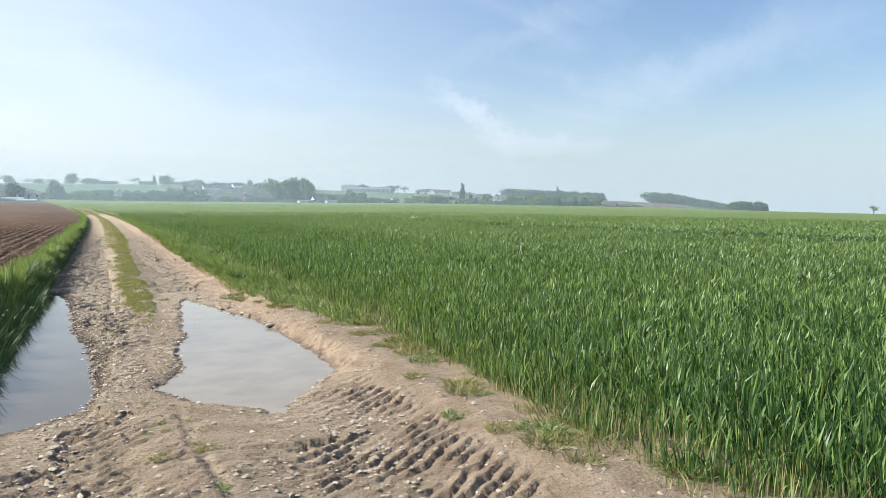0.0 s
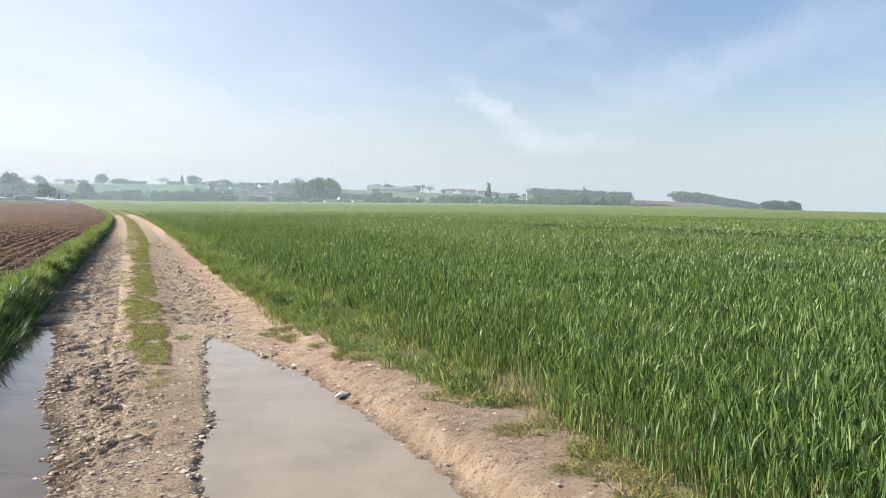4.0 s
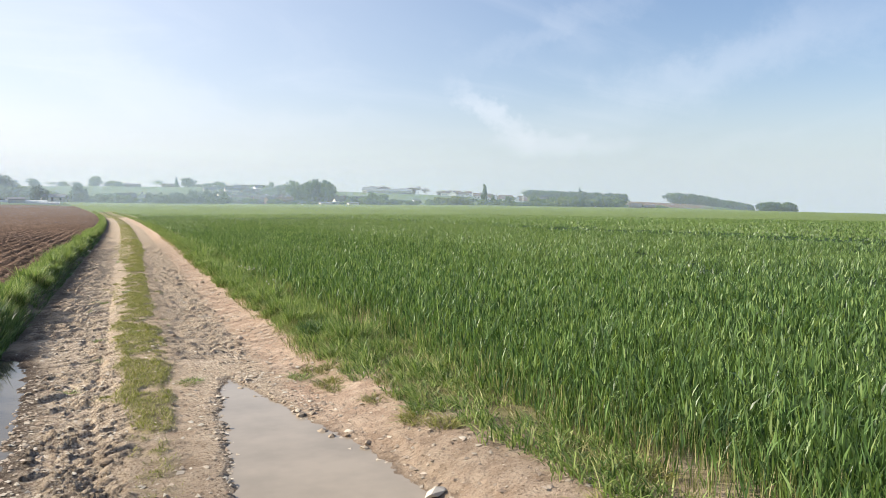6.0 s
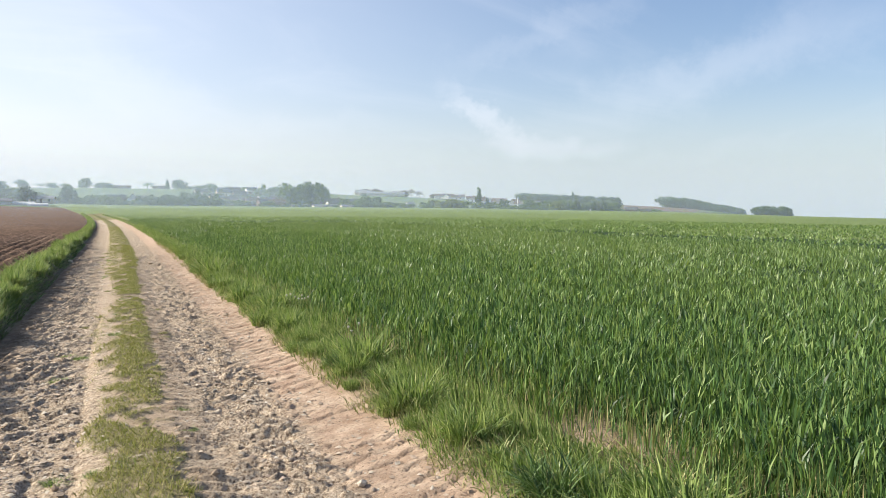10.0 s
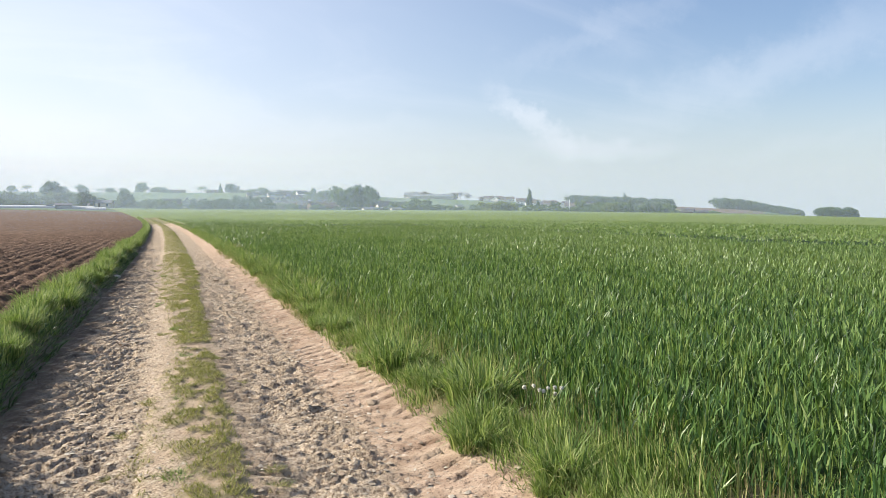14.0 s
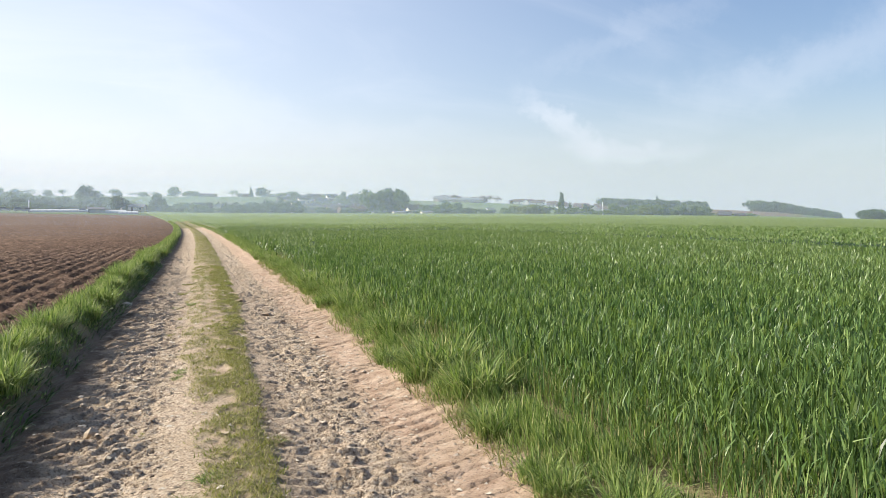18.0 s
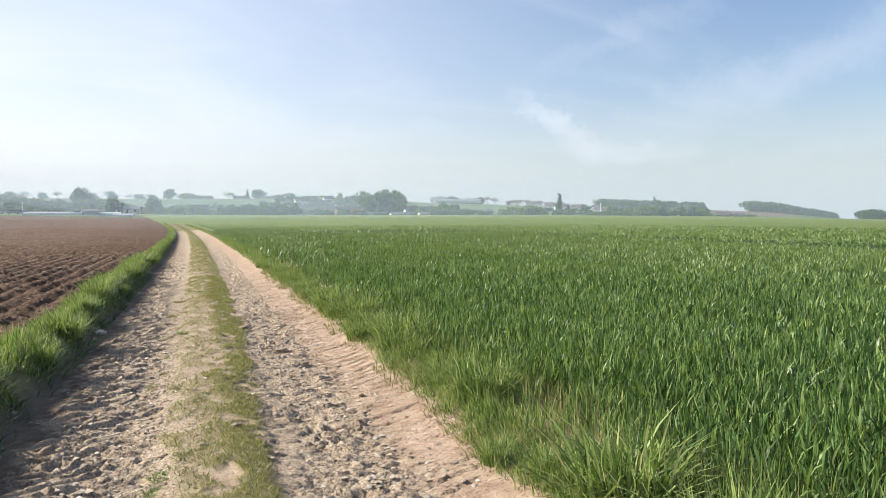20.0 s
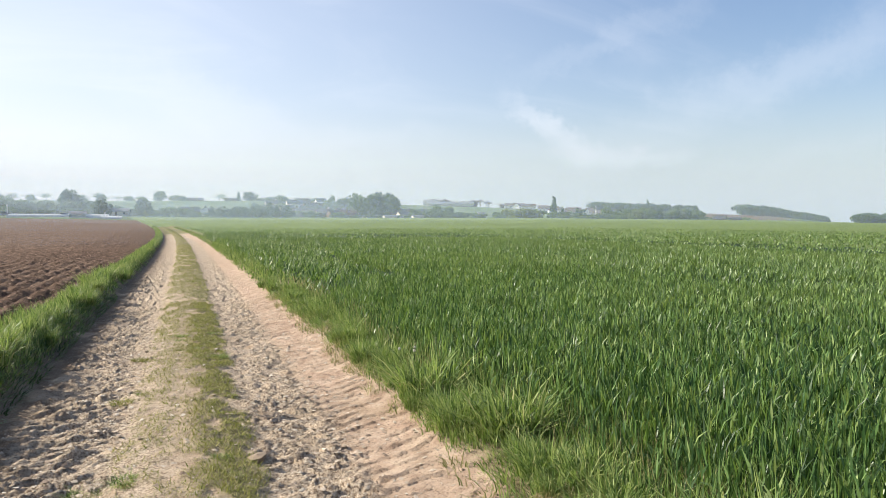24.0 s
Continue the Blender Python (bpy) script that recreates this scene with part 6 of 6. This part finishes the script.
belt(31.5, 36.2, 700, 11, 10, 8.5, "round", "a", 42, "trees below the ridge", 30)
belt(33.0, 36.0, 610, 6, 6, 5.0, "bush", "b", 43, "bushes below the ridge", 10, name="bush")
belt(36.2, 39.5, 640, 6, 5, 3.0, "bush", "a", 44, "bushes below the ridge", 20, name="bush")
belt(3.0, 13.5, 760, 16, 9, 7.0, "round", "a", 45, "garden trees on the slope", 60)
belt(-2.0, 6.0, 690, 11, 9, 6.0, "round", "c", 46, "garden trees on the slope", 40)
belt(14.5, 22.0, 640, 6, 6, 4.5, "round", "a", 47, "garden trees on the slope", 20)
belt(24.5, 29.0, 690, 6, 6, 4.0, "round", "b", 48, "trees among the red-roofed houses", 30)
wood("wood", 29.3, 36.6, 1090, 90, 75, 14, 12.5, "long dark wood along the ridge", 21)
tree(*at(33.2, 1095), 7, 17, "conifer", "b", group="trees on the ridge")
tree(*at(29.0, 1085), 7, 13, "sparse", "a", group="trees on the ridge")
wood("wood", 40.0, 45.4, 1800, 110, 85, 29, 19, "distant wood crowning a low hill", 22)
wood("copse", 45.6, 47.9, 620, 18, 22, 8.0, 8.0, "small leafy copse on the field's horizon", 23)
tree(423.4, 302, 6.8, 5.2, "sparse", "a", label="lone rounded tree on the field's horizon")


def tunnel(x, y, length, width, height, turn, lift=0.0):
    """Low plastic crop tunnel on hoops."""
    root = new("crop_tunnel")
    root.location = (x, y, stand(x, y, 0.1) + lift)
    root.rotation_euler = (0, 0, radians(turn))
    tagged(root, "low pale plastic crop tunnel beyond the ploughland", "tunnel", "crop tunnels")
    bm = bmesh.new()
    prof = [(math.cos(a) * width / 2, math.sin(a) * height) for a in np.linspace(0, math.pi, 9)]
    ends = [[bm.verts.new((s * length / 2, py, pz)) for py, pz in prof] for s in (-1, 1)]
    for i in range(8):
        bm.faces.new((ends[0][i], ends[1][i], ends[1][i + 1], ends[0][i + 1]))
    bm.faces.new(ends[0]); bm.faces.new(ends[1][::-1])
    part("cover", bm, M_CLEAR, root)
    for j in range(7):
        xx = -length / 2 + length * j / 6
        bm = bmesh.new()
        for (y0, z0), (y1, z1) in zip(prof, prof[1:]):
            vs = [bm.verts.new((xx + dx, yy * 1.01, zz * 1.01)) for dx, yy, zz in ((-0.06, y0, z0), (0.06, y0, z0), (0.06, y1, z1), (-0.06, y1, z1))]
            bm.faces.new(vs)
        part("hoop", bm, M_STEEL, root)


tunnel(-53.0, 346, 20, 4, 1.1, 8, 0.75)
tunnel(-27.5, 340, 7, 4, 1.1, 5, 0.5)
tunnel(-33.5, 352, 8, 5, 1.4, 6, 0.6)
house(-40.3, 350, 5.5, 4, 1.5, 2.3, 5, M_WHITE, M_GREYROOF, "small white shed beyond the ploughland", 1, False, 0.8, name="shed")


def car(x, y, turn, paint, label, lift=0.0):
    """Parked car: body shell, glazed cabin, wheels with rims."""
    root = new("car")
    root.location = (x, y, stand(x, y) + lift)
    root.rotation_euler = (0, 0, radians(turn))
    tagged(root, label, "car", "parked cars")
    for nm, prof, half, mat in (("body", ((-2.1, 0.3), (2.1, 0.3), (2.15, 0.75), (1.2, 0.92), (-1.9, 0.95), (-2.15, 0.7)), 0.85, paint),
                                ("cabin", ((-1.7, 0.95), (1.0, 0.92), (0.35, 1.42), (-1.2, 1.45)), 0.72, M_PANE),
                                ("roof", ((-1.2, 1.45), (0.35, 1.42), (0.3, 1.48), (-1.15, 1.51)), 0.70, paint)):
        bm = bmesh.new()
        s = [[bm.verts.new((px, q, pz)) for px, pz in prof] for q in (-half, half)]
        k = len(prof)
        for i in range(k):
            bm.faces.new((s[0][i], s[0][(i + 1) % k], s[1][(i + 1) % k], s[1][i]))
        bm.faces.new(s[0][::-1]); bm.faces.new(s[1])
        part(nm, bm, mat, root)
    for wx in (-1.3, 1.3):
        for wy in (-0.8, 0.8):
            bm = bmesh.new()
            bmesh.ops.create_cone(bm, cap_ends=True, segments=14, radius1=0.31, radius2=0.31, depth=0.2, matrix=pose(wx, wy, 0.31, 90))
            wheel = part("wheel", bm, M_TYRE, root)
            bm = bmesh.new()
            bmesh.ops.create_cone(bm, cap_ends=True, segments=10, radius1=0.19, radius2=0.19, depth=0.22, matrix=pose(wx, wy, 0.31, 90))
            part("rim", bm, M_STEEL, wheel)


car(-71.2, 343, 10, M_CARWHITE, "white car parked beyond the ploughland", 0.7)
car(-63.5, 345, 8, M_CARGREY, "silver car parked beyond the ploughland", 0.7)
car(-67.0, 347, 8, M_CARGREY, "silver car parked beyond the ploughland", 0.7)
car(-44.5, 347, 8, M_CARGREY, "dark silver car parked beyond the ploughland", 0.7)
car(298.7, 474, 32, M_CARWHITE, "white van-like car at the field's far edge", -1.6)
car(302.0, 470, 30, M_CARWHITE, "white car at the field's far edge", -1.6)


def mast(x, y, height, radius, label, lift=0.0):
    root = new("mast")
    root.location = (x, y, stand(x, y) + lift)
    tagged(root, label, "mast")
    for nm, z0, z1, r0, r1 in (("foot", -0.4, 0.5, radius * 1.7, radius * 1.6), ("pole", 0.5, height, radius, radius * 0.7), ("cap", height, height + 0.5, radius * 1.3, radius * 0.9)):
        bm = bmesh.new()
        bmesh.ops.create_cone(bm, cap_ends=True, segments=10, radius1=r0, radius2=r1, depth=z1 - z0, matrix=pose(0, 0, (z0 + z1) / 2))
        part(nm, bm, M_STEEL, root)


mast(284.9, 516.7, 10.5, 0.30, "pale steel mast at the field's far edge", -1.6)
mast(-63.3, 344.4, 3.8, 0.16, "pale post beyond the ploughland", 0.7)
